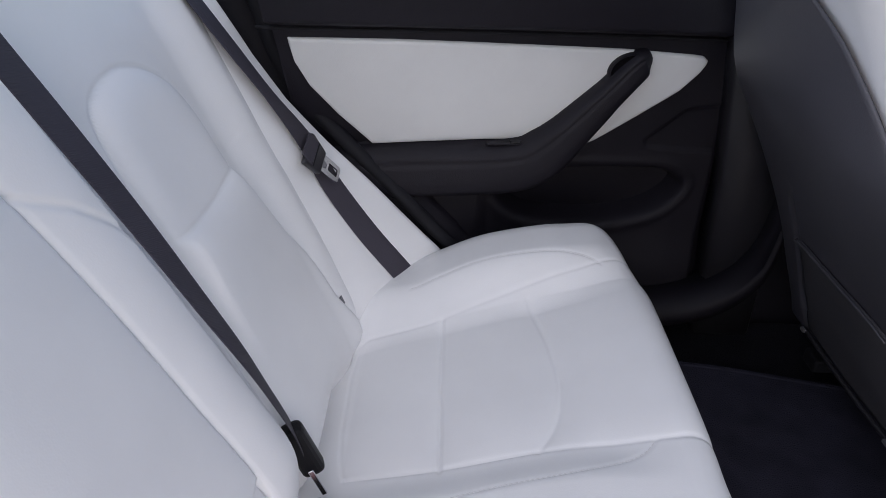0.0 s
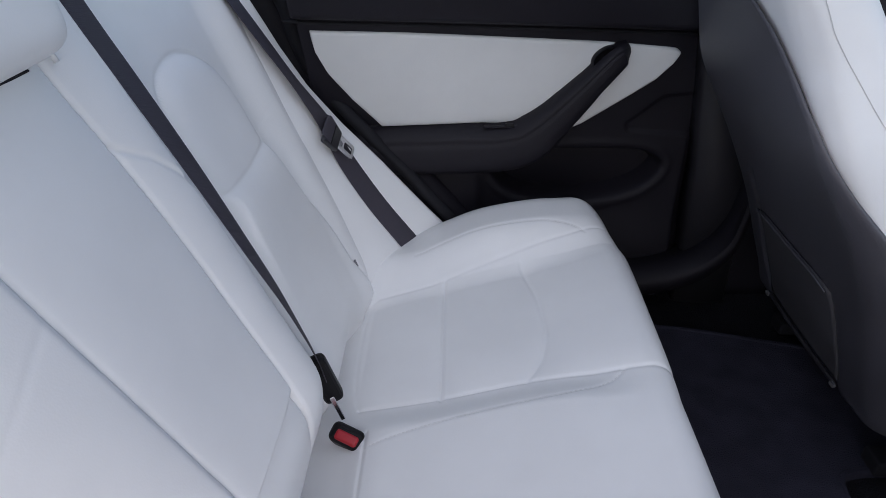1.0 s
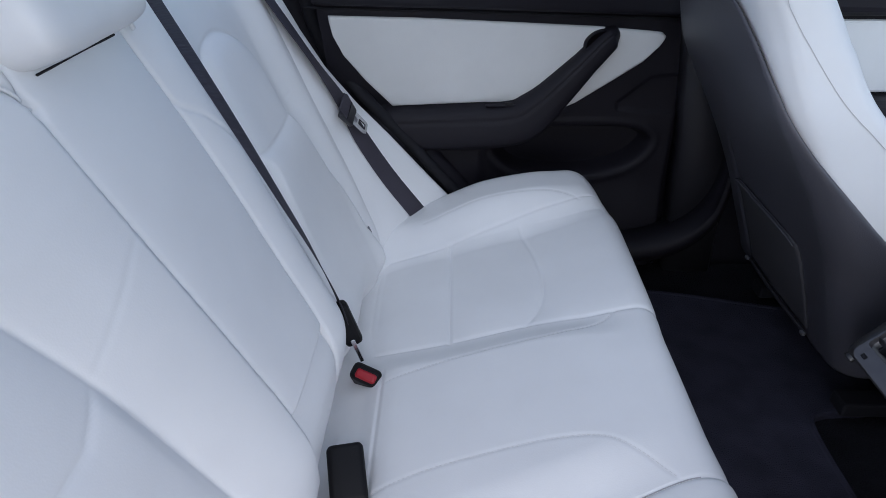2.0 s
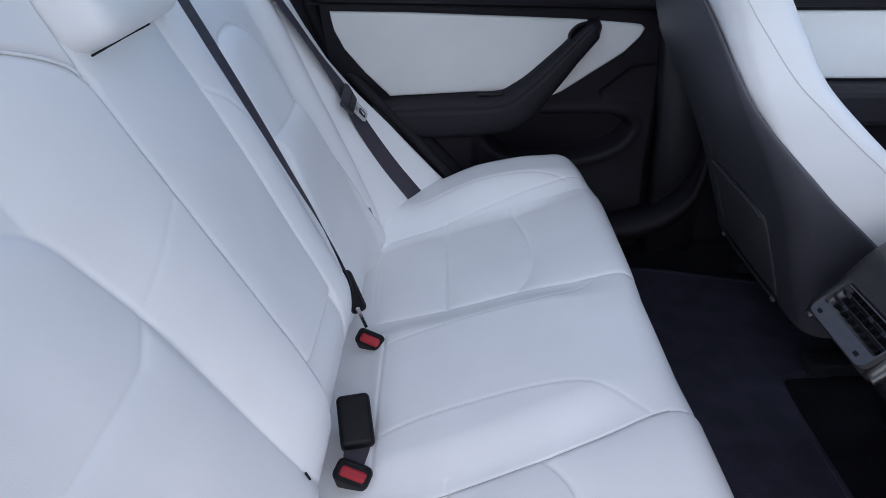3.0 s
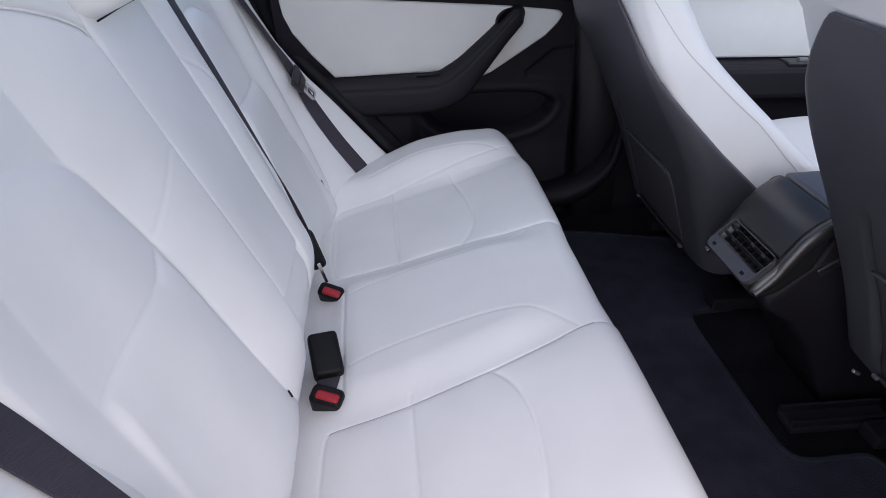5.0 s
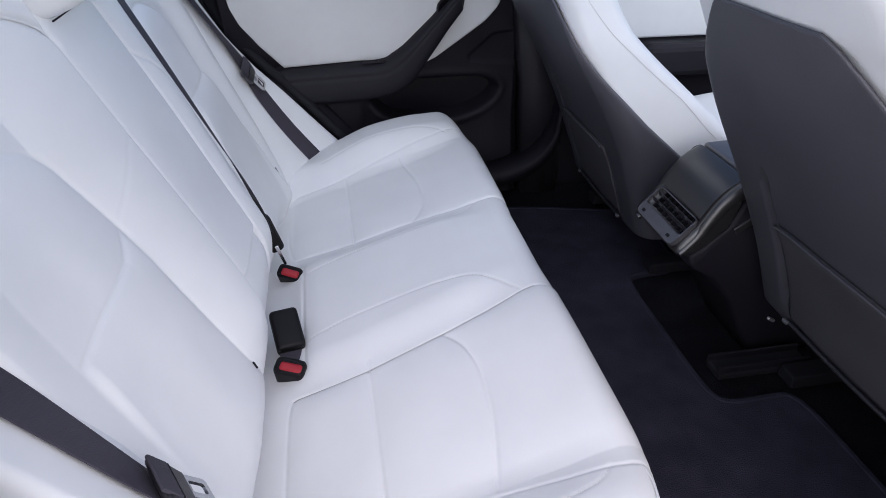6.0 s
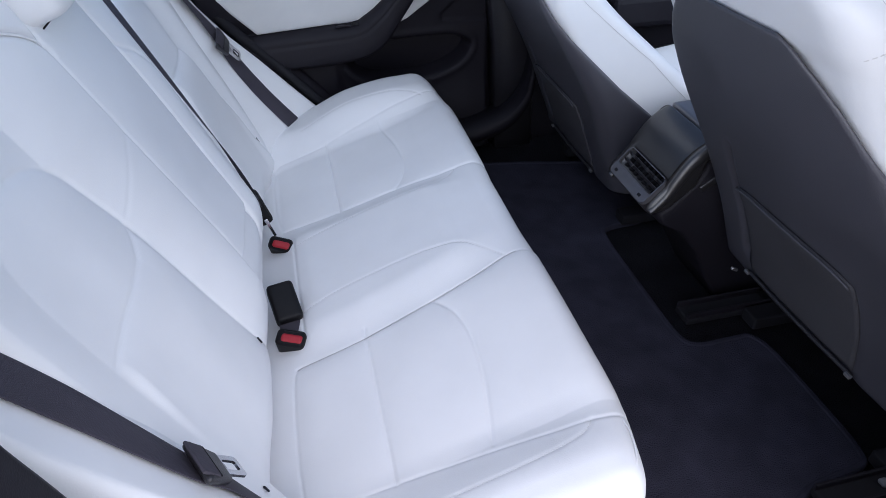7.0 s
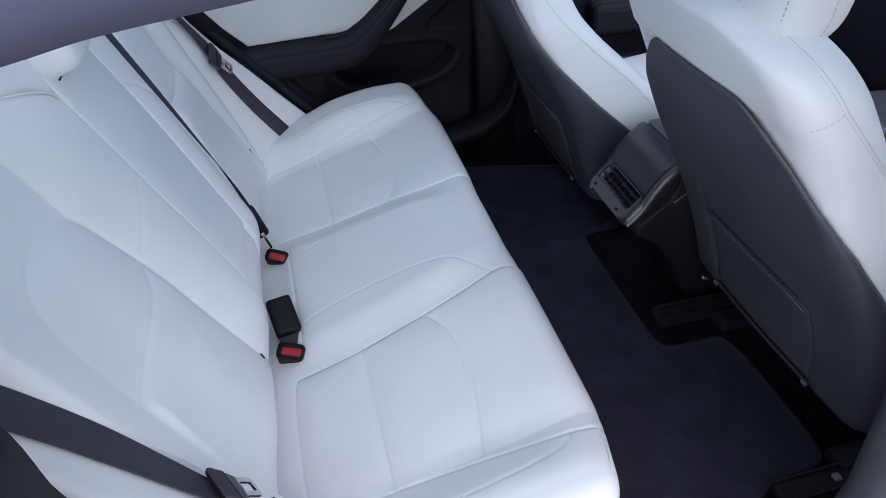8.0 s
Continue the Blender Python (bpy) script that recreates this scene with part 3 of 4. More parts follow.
back_l = curve([0.15, 0.358, 0.438, 0.559, 0.675, 0.751, 0.9], [0.083, 0.082, 0.079, 0.073, 0.061, 0.048, 0.035])


def back_x(y, z, region=None):
    x = -0.40 * (z - 0.25)
    o = np.zeros_like(x)
    br, bl = back_r(z), back_l(z)
    near = y <= br if region is None else np.full(np.shape(y), region == "near")
    far = y > bl if region is None else np.full(np.shape(y), region == "far")
    lowf = step((z - 0.20) / 0.13)
    # near place: the bolster climbs from the pad's edge and stays level up to the seam
    yi = np.interp(z, [0.17, 0.265, 0.424, 0.534, 0.612, 0.66, 0.75, 0.85], [-0.188, -0.197, -0.224, -0.246, -0.270, -0.292, -0.30, -0.29])
    rise = 1 - (1 - np.clip((y - yi) / (br - yi - 0.004), 0, 1)) ** 2
    o = np.where(near, 0.008 + 0.034 * rise * lowf, o)
    o += 0.010 * step((-0.44 - y) / 0.10)
    # folded-up middle armrest, flat, with its lower edge standing over the foot of the backrest
    mid = ~near & ~far
    t = np.clip((y - br) / (bl - br), 0, 1)
    arm = (0.037 + 0.005 * (1 - np.abs(2 * t - 1) ** 4)) - 0.008 * step((0.3575 - z) / 0.007) + 0.004 * step((0.345 - z) / 0.05)
    o = np.where(mid, arm * np.where(z > 0.345, 1.0, lowf), o)
    # bolster of the middle place, falling steeply to the far place
    w = np.clip((y - bl) / (0.188 - bl), 0, 1)
    ridge = 0.037 + 0.008 * np.sin(math.pi * np.clip(w * 1.3, 0, 1))
    o = np.where(far, ridge * lowf * step((np.interp(z, [0.28, 0.34, 0.45, 0.60, 0.70], [0.172, 0.184, 0.178, 0.166, 0.158]) - y) / 0.032), o)
    o += 0.022 * step((y - 0.455) / 0.08)
    for pad in (PAD_R, PAD_L):
        sd = sdist(pad, y, z)
        if pad is PAD_L:
            o = o + 0.016 * (1 - np.exp(np.minimum(sd, 0) / 0.011)) - 0.0022 * np.exp(-((sd - 0.001) / 0.003) ** 2)
        else:
            keep = 1 - step((-0.30 - y) / 0.12) * step((0.54 - z) / 0.12)
            o = o + keep * (0.0042 + 0.0036 * step((y + 0.42) / 0.08)) * (1 - np.exp(np.minimum(sd, 0) / 0.022)) - keep * 0.0015 * step((y + 0.47) / 0.08) * np.exp(-((sd - 0.001) / 0.0035) ** 2)
    for c, ins in ((CREASE_R, PAD_R), (CREASE_L, PAD_L)):
        k = np.interp(y, *zip(*sorted(c)))
        dz = z - k
        within = step((np.minimum(y - min(q[0] for q in c), max(q[0] for q in c) - y)) / 0.02)
        inside = step(-sdist(ins, y, z) / 0.02)
        low = np.clip(-dz, 0, 1)
        o = o + inside * within * ((0.012 if ins is PAD_L else 0.0075) * (1 - np.exp(-low / (0.011 if ins is PAD_L else 0.018))) * np.exp(-(low / 0.13) ** 2) - 0.0016 * np.exp(-(dz / 0.003) ** 2))
        o = o + within * (1 - inside) * -0.0008 * np.exp(-(dz / 0.0035) ** 2)
    o = o + groove(SHOULDER_R, y, z, 0.006, 0.005) + groove(SHOULDER_L, y, z, 0.006, 0.005)
    o = o - 0.004 * np.exp(-((y - br) / 0.0045) ** 2) - 0.0032 * np.exp(-((y - bl) / 0.003) ** 2)
    # seam across the middle bolster where the belt passes
    o = o + groove([(0.060, 0.674), (0.10, 0.648), (0.127, 0.619), (0.15, 0.585)], y, z, 0.0028, 0.0032)
    o = o + 0.0010 * np.sin(21 * y + 9 * z) * np.sin(16 * z - 8 * y)
    # outer edges turn backwards
    for e in (y - 0.548, -0.530 - y):
        o = o - 0.10 * np.clip(e / 0.05, 0, 1) ** 2
    o = o - 0.11 * np.clip((z - 0.86) / 0.05, 0, 1) ** 2
    # foot rolls back under
    o = o - (0.05 - 0.035 * step((y - 0.36) / 0.10)) * np.clip((0.265 - z) / 0.09, 0, 1) ** 2
    return x + o


def back_grid(y0fn, y1fn, ny, name, label, region):
    nz = 290
    zs = np.linspace(0.155, 0.915, nz)
    verts = []
    for z in zs:
        y = y0fn(z) + (y1fn(z) - y0fn(z)) * np.linspace(0, 1, ny)
        verts.append(np.stack([back_x(y, np.full(ny, z), region), y, np.full(ny, z)], -1))
    V = np.array(verts).reshape(-1, 3)
    rim = [i * ny for i in range(nz)] + [(nz - 1) * ny + j for j in range(1, ny)] + [i * ny + ny - 1 for i in range(nz - 2, -1, -1)] + list(range(ny - 2, 0, -1))
    m, n0 = len(rim), len(V)
    rear = V[rim].copy()
    rear[:, 0] = -0.42 * (rear[:, 2] - 0.25) - 0.16
    faces = grid_faces(nz, ny, flip=True)
    faces += [(rim[k], n0 + k, n0 + (k + 1) % m, rim[(k + 1) % m])[::-1] for k in range(m)]
    faces.append(tuple(range(n0, n0 + m))[::-1])
    return mesh_ob(name, np.vstack([V, rear]), faces, WHITE, backrest, label)


backrest = cushion
back_grid(lambda z: -0.555 + 0 * z, back_r, 200, "right_backrest", "white bolstered outer backrest", "near")
back_grid(back_r, back_l, 80, "center_armrest", "folded-up white middle armrest", "mid")
back_grid(back_l, lambda z: 0.598 + 0 * z, 220, "left_backrest", "white bolstered outer backrest", "far")


def on_back(line, dx=0.0):
    p = np.array(line, float)
    return np.stack([back_x(p[:, 0], p[:, 1]) + dx, p[:, 0], p[:, 1]], -1)


for ln in (SHOULDER_R, SHOULDER_L):
    v, f = tube(on_back(ln, 0.003), 0.0017, 6)
    mesh_ob("piping", v, f, WHITE, backrest, "white piped seam")
v, f = tube(on_back([(0.058, 0.755 + 0.011 * k) for k in range(11)], 0.006), 0.0026, 6)
mesh_ob("piping", v, f, WHITE, backrest, "white piped seam")


def cushion_block(name, hx, hy, hz, centre, parent, mat, label="", p=3.2, n=28, turn=(0, 0, 0)):
    """A padded block with superellipsoid rounding."""
    verts = []
    for i in range(n + 1):
        a = -math.pi / 2 + math.pi * i / n
        for j in range(2 * n):
            b = math.pi * j / n
            ca, sa, cb, sb = math.cos(a), math.sin(a), math.cos(b), math.sin(b)
            e = 2 / p
            f = lambda c: math.copysign(abs(c) ** e, c)
            verts.append((hx * f(ca) * f(cb), hy * f(ca) * f(sb), hz * f(sa)))
    m = pose(*centre, *turn)
    verts = [m @ Vector(q) for q in verts]
    return mesh_ob(name, verts, grid_faces(n + 1, 2 * n, wrap=True, flip=True), mat, parent, label)


cushion_block("middle_headrest", 0.060, 0.098, 0.085, (-0.203, -0.044, 0.836), cushion, WHITE, "small white middle headrest", p=7.0, turn=(0, -20, 0))
# thin black bar puts in the shade of the gap below the headrest
part("headrest_slot", box_bm((0.020, 0.140, 0.0022), (-0.170, -0.046, 0.7546), 0.001, 1, (0, -20, 0)), RUBBER, cushion, "dark bar drawn for the shaded gap under the headrest")
for yy in (-0.36, 0.365):
    cushion_block("outer_headrest", 0.062, 0.135, 0.07, (-0.285, yy, 0.925), cushion, WHITE, p=3.2, turn=(0, -20, 0))


# ---- side bolsters beside the backrest ----
def side_lines(z, s):
    """Where the belt lies on the side bolster and where the bolster ends."""
    if s < 0:
        return 0.61 + 0 * z, 0.675 + 0 * z
    return (np.interp(z, [0.40, 0.45, 0.50, 0.55, 0.62, 0.70, 0.85, 1.0], [0.610, 0.607, 0.601, 0.588, 0.573, 0.560, 0.540, 0.52]),
            np.interp(z, [0.40, 0.47, 0.555, 0.63, 0.705, 0.85, 1.0], [0.675, 0.672, 0.645, 0.622, 0.606, 0.586, 0.57]))


def side_x(y, z, s):
    """y counts outwards from the car's middle on the far side's measure."""
    yb, yo = side_lines(z, s)
    if s > 0:
        xs = np.interp(z, [0.12, 0.228, 0.315, 0.404, 0.466, 0.50, 0.545, 0.63, 0.713, 0.85, 1.0], [0.165, 0.098, 0.047, -0.005, -0.039, -0.049, -0.070, -0.120, -0.166, -0.242, -0.33])
    else:
        xs = np.interp(z, [0.12, 0.228, 0.315, 0.404, 0.483, 0.552, 0.619, 0.70, 0.85, 1.0], [0.165, 0.098, 0.047, -0.005, -0.057, -0.099, -0.142, -0.189, -0.275, -0.36])
    inner = -0.40 * (z - 0.25) + 0.004
    if s > 0:
        xo = np.interp(z, [0.12, 0.259, 0.396, 0.47, 0.555, 0.63, 0.705, 0.85, 1.0], [0.27, 0.172, 0.050, -0.018, -0.075, -0.112, -0.144, -0.22, -0.32])
    else:
        xo = np.interp(z, [0.12, 0.259, 0.396, 0.489, 0.583, 0.694, 0.85, 1.0], [0.27, 0.172, 0.050, -0.034, -0.108, -0.175, -0.30, -0.42])
    y0 = 0.507 if s > 0 else 0.540
    u, w = (y - y0) / (yb - y0), np.clip((y - yb) / (yo - yb), 0, 1.2)
    x = inner + (xs - inner) * np.clip(0.35 * step(u) + 0.65 * np.clip(u, 0, 1), 0, 1) + (xo - xs) * w
    x = x - 0.04 * np.clip((y - yo + 0.007) / 0.022, 0, 1) ** 2
    return x + 0.0008 * np.sin(30 * z + 12 * y)


def side_bolster(s):
    ny, nz = 60, 110
    V = []
    for z in np.linspace(0.13, 0.93, nz):
        y = np.linspace(0.497, float(side_lines(z, s)[1]) + 0.015, ny)
        x = side_x(y, np.full(ny, z), s)
        V.append(np.stack([x, y if s > 0 else mirror(y), np.full(ny, z)], -1))
    V = np.array(V).reshape(-1, 3)
    back = V.copy()
    back[:, 0] = back[:, 0] - 0.07
    rim = [i * ny for i in range(nz)] + [(nz - 1) * ny + j for j in range(1, ny)] + [i * ny + ny - 1 for i in range(nz - 2, -1, -1)] + list(range(ny - 2, 0, -1))
    n0, m = len(V), len(rim)
    faces = grid_faces(nz, ny, flip=s > 0) + [(rim[k], rim[(k + 1) % m], n0 + (k + 1) % m, n0 + k) for k in range(m)]
    faces.append(tuple(range(n0, n0 + m)))
    return mesh_ob("side_bolster", np.vstack([V, back[rim]]), faces, WHITE, cushion, "white padded side bolster")


side_bolster(1)
side_bolster(-1)

# isofix tags peeping from the backrest
for yy, zz in ((0.506, 0.262), (-0.200, 0.266), (-0.472, 0.260)):
    t = part("isofix_tag", box_bm((0.003, 0.010 if yy > 0 else 0.0025, 0.016 if yy > 0 else 0.014), (float(back_x(np.array([yy]), np.array([zz]))[0]) + 0.0025, yy, zz), 0.001, turn=(0, -20, 0)), RUBBER, None)
    if yy > 0:
        t.data.materials[0] = GREY
    tagged(t, "small dark isofix slit tag sewn into the seat", "isofix tag", "isofix tags")


# ---- belts ----
def ribbon(name, pts, wides, parent, width=0.046, thick=0.0013, label="", n=8):
    p = catmull(pts, n)
    w = catmull(wides, n)
    w /= np.linalg.norm(w, axis=1)[:, None]
    t = np.gradient(p, axis=0)
    nn = np.cross(t, w)
    nn /= np.linalg.norm(nn, axis=1)[:, None] + 1e-9
    sec = [(-0.5, -0.3), (-0.5, 0.3), (-0.46, 0.5), (-0.2, 0.42), (0.2, 0.42), (0.46, 0.5), (0.5, 0.3), (0.5, -0.3), (0.46, -0.5), (-0.46, -0.5)]
    verts = [q + a * width * u + b * thick * m for q, u, m in zip(p, w, nn) for a, b in sec]
    k = len(sec)
    faces = grid_faces(len(p), k, wrap=True) + [tuple(range(k)), tuple(range(len(verts) - 1, len(verts) - 1 - k, -1))]
    return mesh_ob(name, verts, faces, BELT, parent, label)


def plate_bm(outline, thick, m, hole=None):
    """A flat plate with rounded outline, and a hole through it."""
    bm = bmesh.new()
    o = [Vector((*q, 0)) for q in outline]
    if hole:
        k = len(o)
        h = [Vector((*q, 0)) for q in hole]
        for zz, flip in ((thick / 2, False), (-thick / 2, True)):
            a = [bm.verts.new(q + Vector((0, 0, zz))) for q in o]
            b = [bm.verts.new(q + Vector((0, 0, zz))) for q in h]
            for i in range(k):
                q = (a[i], a[(i + 1) % k], b[(i + 1) % k], b[i])
                bm.faces.new(q[::-1] if flip else q)
            if not flip:
                ta, tb = a, b
        for i in range(k):
            bm.faces.new((a[i], a[(i + 1) % k], ta[(i + 1) % k], ta[i]))
            bm.faces.new((tb[i], tb[(i + 1) % k], b[(i + 1) % k], b[i]))
    bmesh.ops.transform(bm, matrix=m, verts=bm.verts)
    return bm


def rounded(hx, hy, r, n=5, cx=0.0, cy=0.0):
    out = []
    for sx, sy, a0 in ((1, 1, 0), (-1, 1, 90), (-1, -1, 180), (1, -1, 270)):
        for k in range(n):
            g = radians(a0 + 90 * k / (n - 1))
            out.append((cx + sx * (hx - r) + r * math.cos(g), cy + sy * (hy - r) + r * math.sin(g)))
    return out


def outer_belt(s, tongue_z):
    f = (lambda y: y) if s > 0 else mirror
    b = thing("seat_belt", "black webbing outer seat belt hanging with its tongue parked", "seat belt", "outer seat belts")
    pts, wid = [], []
    run = ((0.19, 0.617), (0.242, 0.616), (0.33, 0.611), (0.42, 0.607), (0.50, 0.606), (0.58, 0.611), (0.66, 0.622), (0.74, 0.636), (0.84, 0.652), (0.92, 0.662))
    if s < 0:
        # the parked tongue pulls the webbing outwards
        run = run[:4] + ((0.458, 0.613), (0.50, 0.612), (0.58, 0.613)) + run[6:]
    if s > 0:
        run = run[:4] + tuple((z, float(side_lines(z, s)[0])) for z in (0.50, 0.58, 0.66, 0.74, 0.84, 0.92))
    for z, y in run:
        x = float(side_x(np.array([y]), np.array([z]), s)[0]) + 0.006
        turn = float(step((z - 0.47) / 0.12)) if s > 0 else 0.0
        pts.append((x + 0.004 * turn, f(y - 0.008 * turn), z))
        d = float(side_x(np.array([y + 0.02]), np.array([z]), s)[0] - side_x(np.array([y - 0.02]), np.array([z]), s)[0]) / 0.04
        wid.append((d - 0.34 * turn, s * 1.0, 0.0))
    ribbon("webbing", pts, wid, b)
    i = [p[2] for p in pts]
    zt = tongue_z
    x, y = np.interp(zt, i, [p[0] for p in pts]) + 0.006, np.interp(zt, i, [p[1] for p in pts])
    pa, pb = (Vector([np.interp(zt + h, i, [p[k] for p in pts]) for k in range(3)]) for h in (0.02, -0.02))
    down = (pb - pa).normalized()
    across = Vector([np.interp(zt, i, [q[k] * s for q in wid]) for k in range(3)])
    across = (across - down * across.dot(down)).normalized()
    out = down.cross(across)
    lay = Matrix((down, across, out)).transposed().to_4x4()
    lay.translation = Vector((x, y, zt)) + out * 0.002 - across * (0.014 if s > 0 else 0.0)
    lay = lay @ pose(0, 0, 0, 0, 0, 14)

    def block(size, centre, bevel, narrow):
        bm = box_bm(size, centre, bevel, 3)
        for v in bm.verts:
            v.co.y *= 1.0 - narrow * (v.co.x + 0.026)
        bmesh.ops.transform(bm, matrix=lay, verts=bm.verts)
        return bm
    sh = 0.0 if s > 0 else 0.011
    part("tongue_cover", block((0.042, 0.068, 0.010), (0.002 + sh, 0, 0.001), 0.0048, 7.0), PLASTIC, b, "black plastic belt tongue", smooth=True)
    part("webbing_fold", block((0.026, 0.046, 0.004), (-0.014 + sh, 0, 0.0055), 0.0018, 0.0), BELT, b, "webbing looped through the tongue", smooth=True)
    part("tongue_slot", block((0.0020, 0.050, 0.0016), (0.0005 + sh, 0, 0.0062), 0.0004, 3.0), RUBBER, b, "dark slot for the webbing")
    part("tongue_neck", block((0.014, 0.040, 0.004), (0.024 + 0.4 * sh, 0, 0.0035), 0.0015, 14.0), SILVER, b, "grey steel neck of the tongue")
    st = plate_bm(rounded(0.023, 0.0150, 0.005), 0.003, lay @ pose(0.038, s * 0.004 if s > 0 else 0.003, 0.004, 0, -6, 2), rounded(0.0105, 0.0075, 0.0025, cx=0.007))
    part("tongue_plate", st, STEEL, b, "shiny steel tongue plate")
    return b


outer_belt(1, 0.485)
outer_belt(-1, 0.458)

mid_belt = thing("seat_belt", "black webbing middle seat belt along the backrest bolster", "seat belt")
mp, mw = [], []
for z, y, o, deep in ((0.90, 0.127, 0.045, -0.08), (0.84, 0.134, 0.041, -0.08), (0.77, 0.142, 0.039, -0.09), (0.70, 0.152, 0.038, -0.10), (0.60, 0.164, 0.037, -0.15), (0.50, 0.171, 0.037, -0.25),
                      (0.43, 0.176, 0.037, -0.36), (0.37, 0.179, 0.034, -0.46), (0.32, 0.184, 0.028, -0.48), (0.285, 0.188, 0.020, -0.45)):
    mp.append((-0.40 * (z - 0.25) + o + 0.003, y - 0.003, z))
    mw.append((deep, 0.95, 0.0))
ribbon("webbing", mp, mw, mid_belt, 0.041)
part("anchor_cover", box_bm((0.030, 0.026, 0.086), (0.009, 0.192, 0.268), 0.009, 3, (0, -16, 20)), BUCKLE, mid_belt, "black plastic belt end cover")
part("anchor_plate", box_bm((0.007, 0.003, 0.050), (0.026, 0.180, 0.222), 0.001, 1, (0, -16, 20)), STEEL, mid_belt, "steel end plate")


def buckle(at, turn, long=0.052, wide=0.040, press=0.017, label="black seat belt buckle with red button"):
    b = thing("belt_buckle", label, "belt buckle", "seat belt buckles", at=at)
    o = part("housing", box_bm((long, wide, 0.074), (0, 0, -0.029), 0.009, 4), BUCKLE, b, smooth=True)
    r = part("release_button", box_bm((long * 0.74, press, 0.012), (0.003, -0.003, 0.004), 0.0055, 4), RED, b, "red release button")
    part("slot", box_bm((long * 0.55, 0.003, 0.003), (0.002, 0.0095, 0.0072), 0.001, 1), RUBBER, b, "dark tongue slot")
    b.rotation_euler = [radians(a) for a in turn]
    return b


buckle((0.041, 0.152, 0.196), (30, 10, -22), 0.050, 0.030)
buckle((0.048, -0.143, 0.203), (19, 6, -20), 0.052, 0.032, 0.017)
strap = thing("belt_buckle", "black seat belt buckle lying upside down in the seat gap", "belt buckle", "seat belt buckles", at=(0.043, -0.061, 0.2145))
part("housing", box_bm((0.049, 0.078, 0.032), (0, 0, 0), 0.008, 4, (25, 0, 12)), BUCKLE, strap, smooth=True)
part("strap", box_bm((0.038, 0.07, 0.008), (0.006, -0.048, -0.024), 0.003, 2, (12, 4, 4)), BELT, strap, "black webbing strap")


# ---- front seats ----
REAR_LINE = curve([0.10, 0.174, 0.262, 0.365, 0.475, 0.60, 0.74, 0.85, 0.95], [0.855, 0.838, 0.805, 0.765, 0.709, 0.632, 0.547, 0.482, 0.432])


seat_depth = curve([0.15, 0.36, 0.44, 0.51, 0.60, 0.65, 0.74, 0.85, 0.95], [0.31, 0.288, 0.238, 0.194, 0.144, 0.124, 0.113, 0.105, 0.09])


seat_half = curve([0.15, 0.30, 0.45, 0.60, 0.67, 0.73, 0.78, 0.82, 0.845, 0.86, 0.872], [0.230, 0.240, 0.250, 0.238, 0.222, 0.208, 0.200, 0.190, 0.172, 0.145, 0.105])


def rrect_at(a, hw, d, r):
    """The point at signed length a round a rounded box, from the middle of its rear face."""
    s, a = (1 if a >= 0 else -1), abs(a)
    flat_half, arc = hw - r, math.pi / 2 * r
    if a <= flat_half:
        return 0.0, s * a
    a -= flat_half
    if a <= arc:
        g = a / r
        return r - r * math.cos(g), s * (hw - r + r * math.sin(g))
    a -= arc
    if a <= d - 2 * r:
        return r + a, s * hw
    a -= d - 2 * r
    if a <= arc:
        g = a / r
        return d - r + r * math.sin(g), s * (hw - r + r * math.cos(g))
    a -= arc
    return d, s * max(0.0, hw - r - a)


def sunk(y, z, hem=0.488, foot=0.252):
    """A soft dish under the pocket, with a notch down its inner edge."""
    t = (z - foot) / (hem - foot)
    dish = 0.004 * float(step((0.150 - abs(y)) / 0.03)) * float(step((1.0 - t) / 0.25))
    cut = float(step((1.50 - t) / 0.30)) * float(step((t - 0.10) / 0.25))
    line = 0.139 - 0.030 * max(0.0, t - 1.0) ** 2 / 0.25
    return dish + 0.019 * cut * math.exp(-((y - line) / 0.007) ** 2)


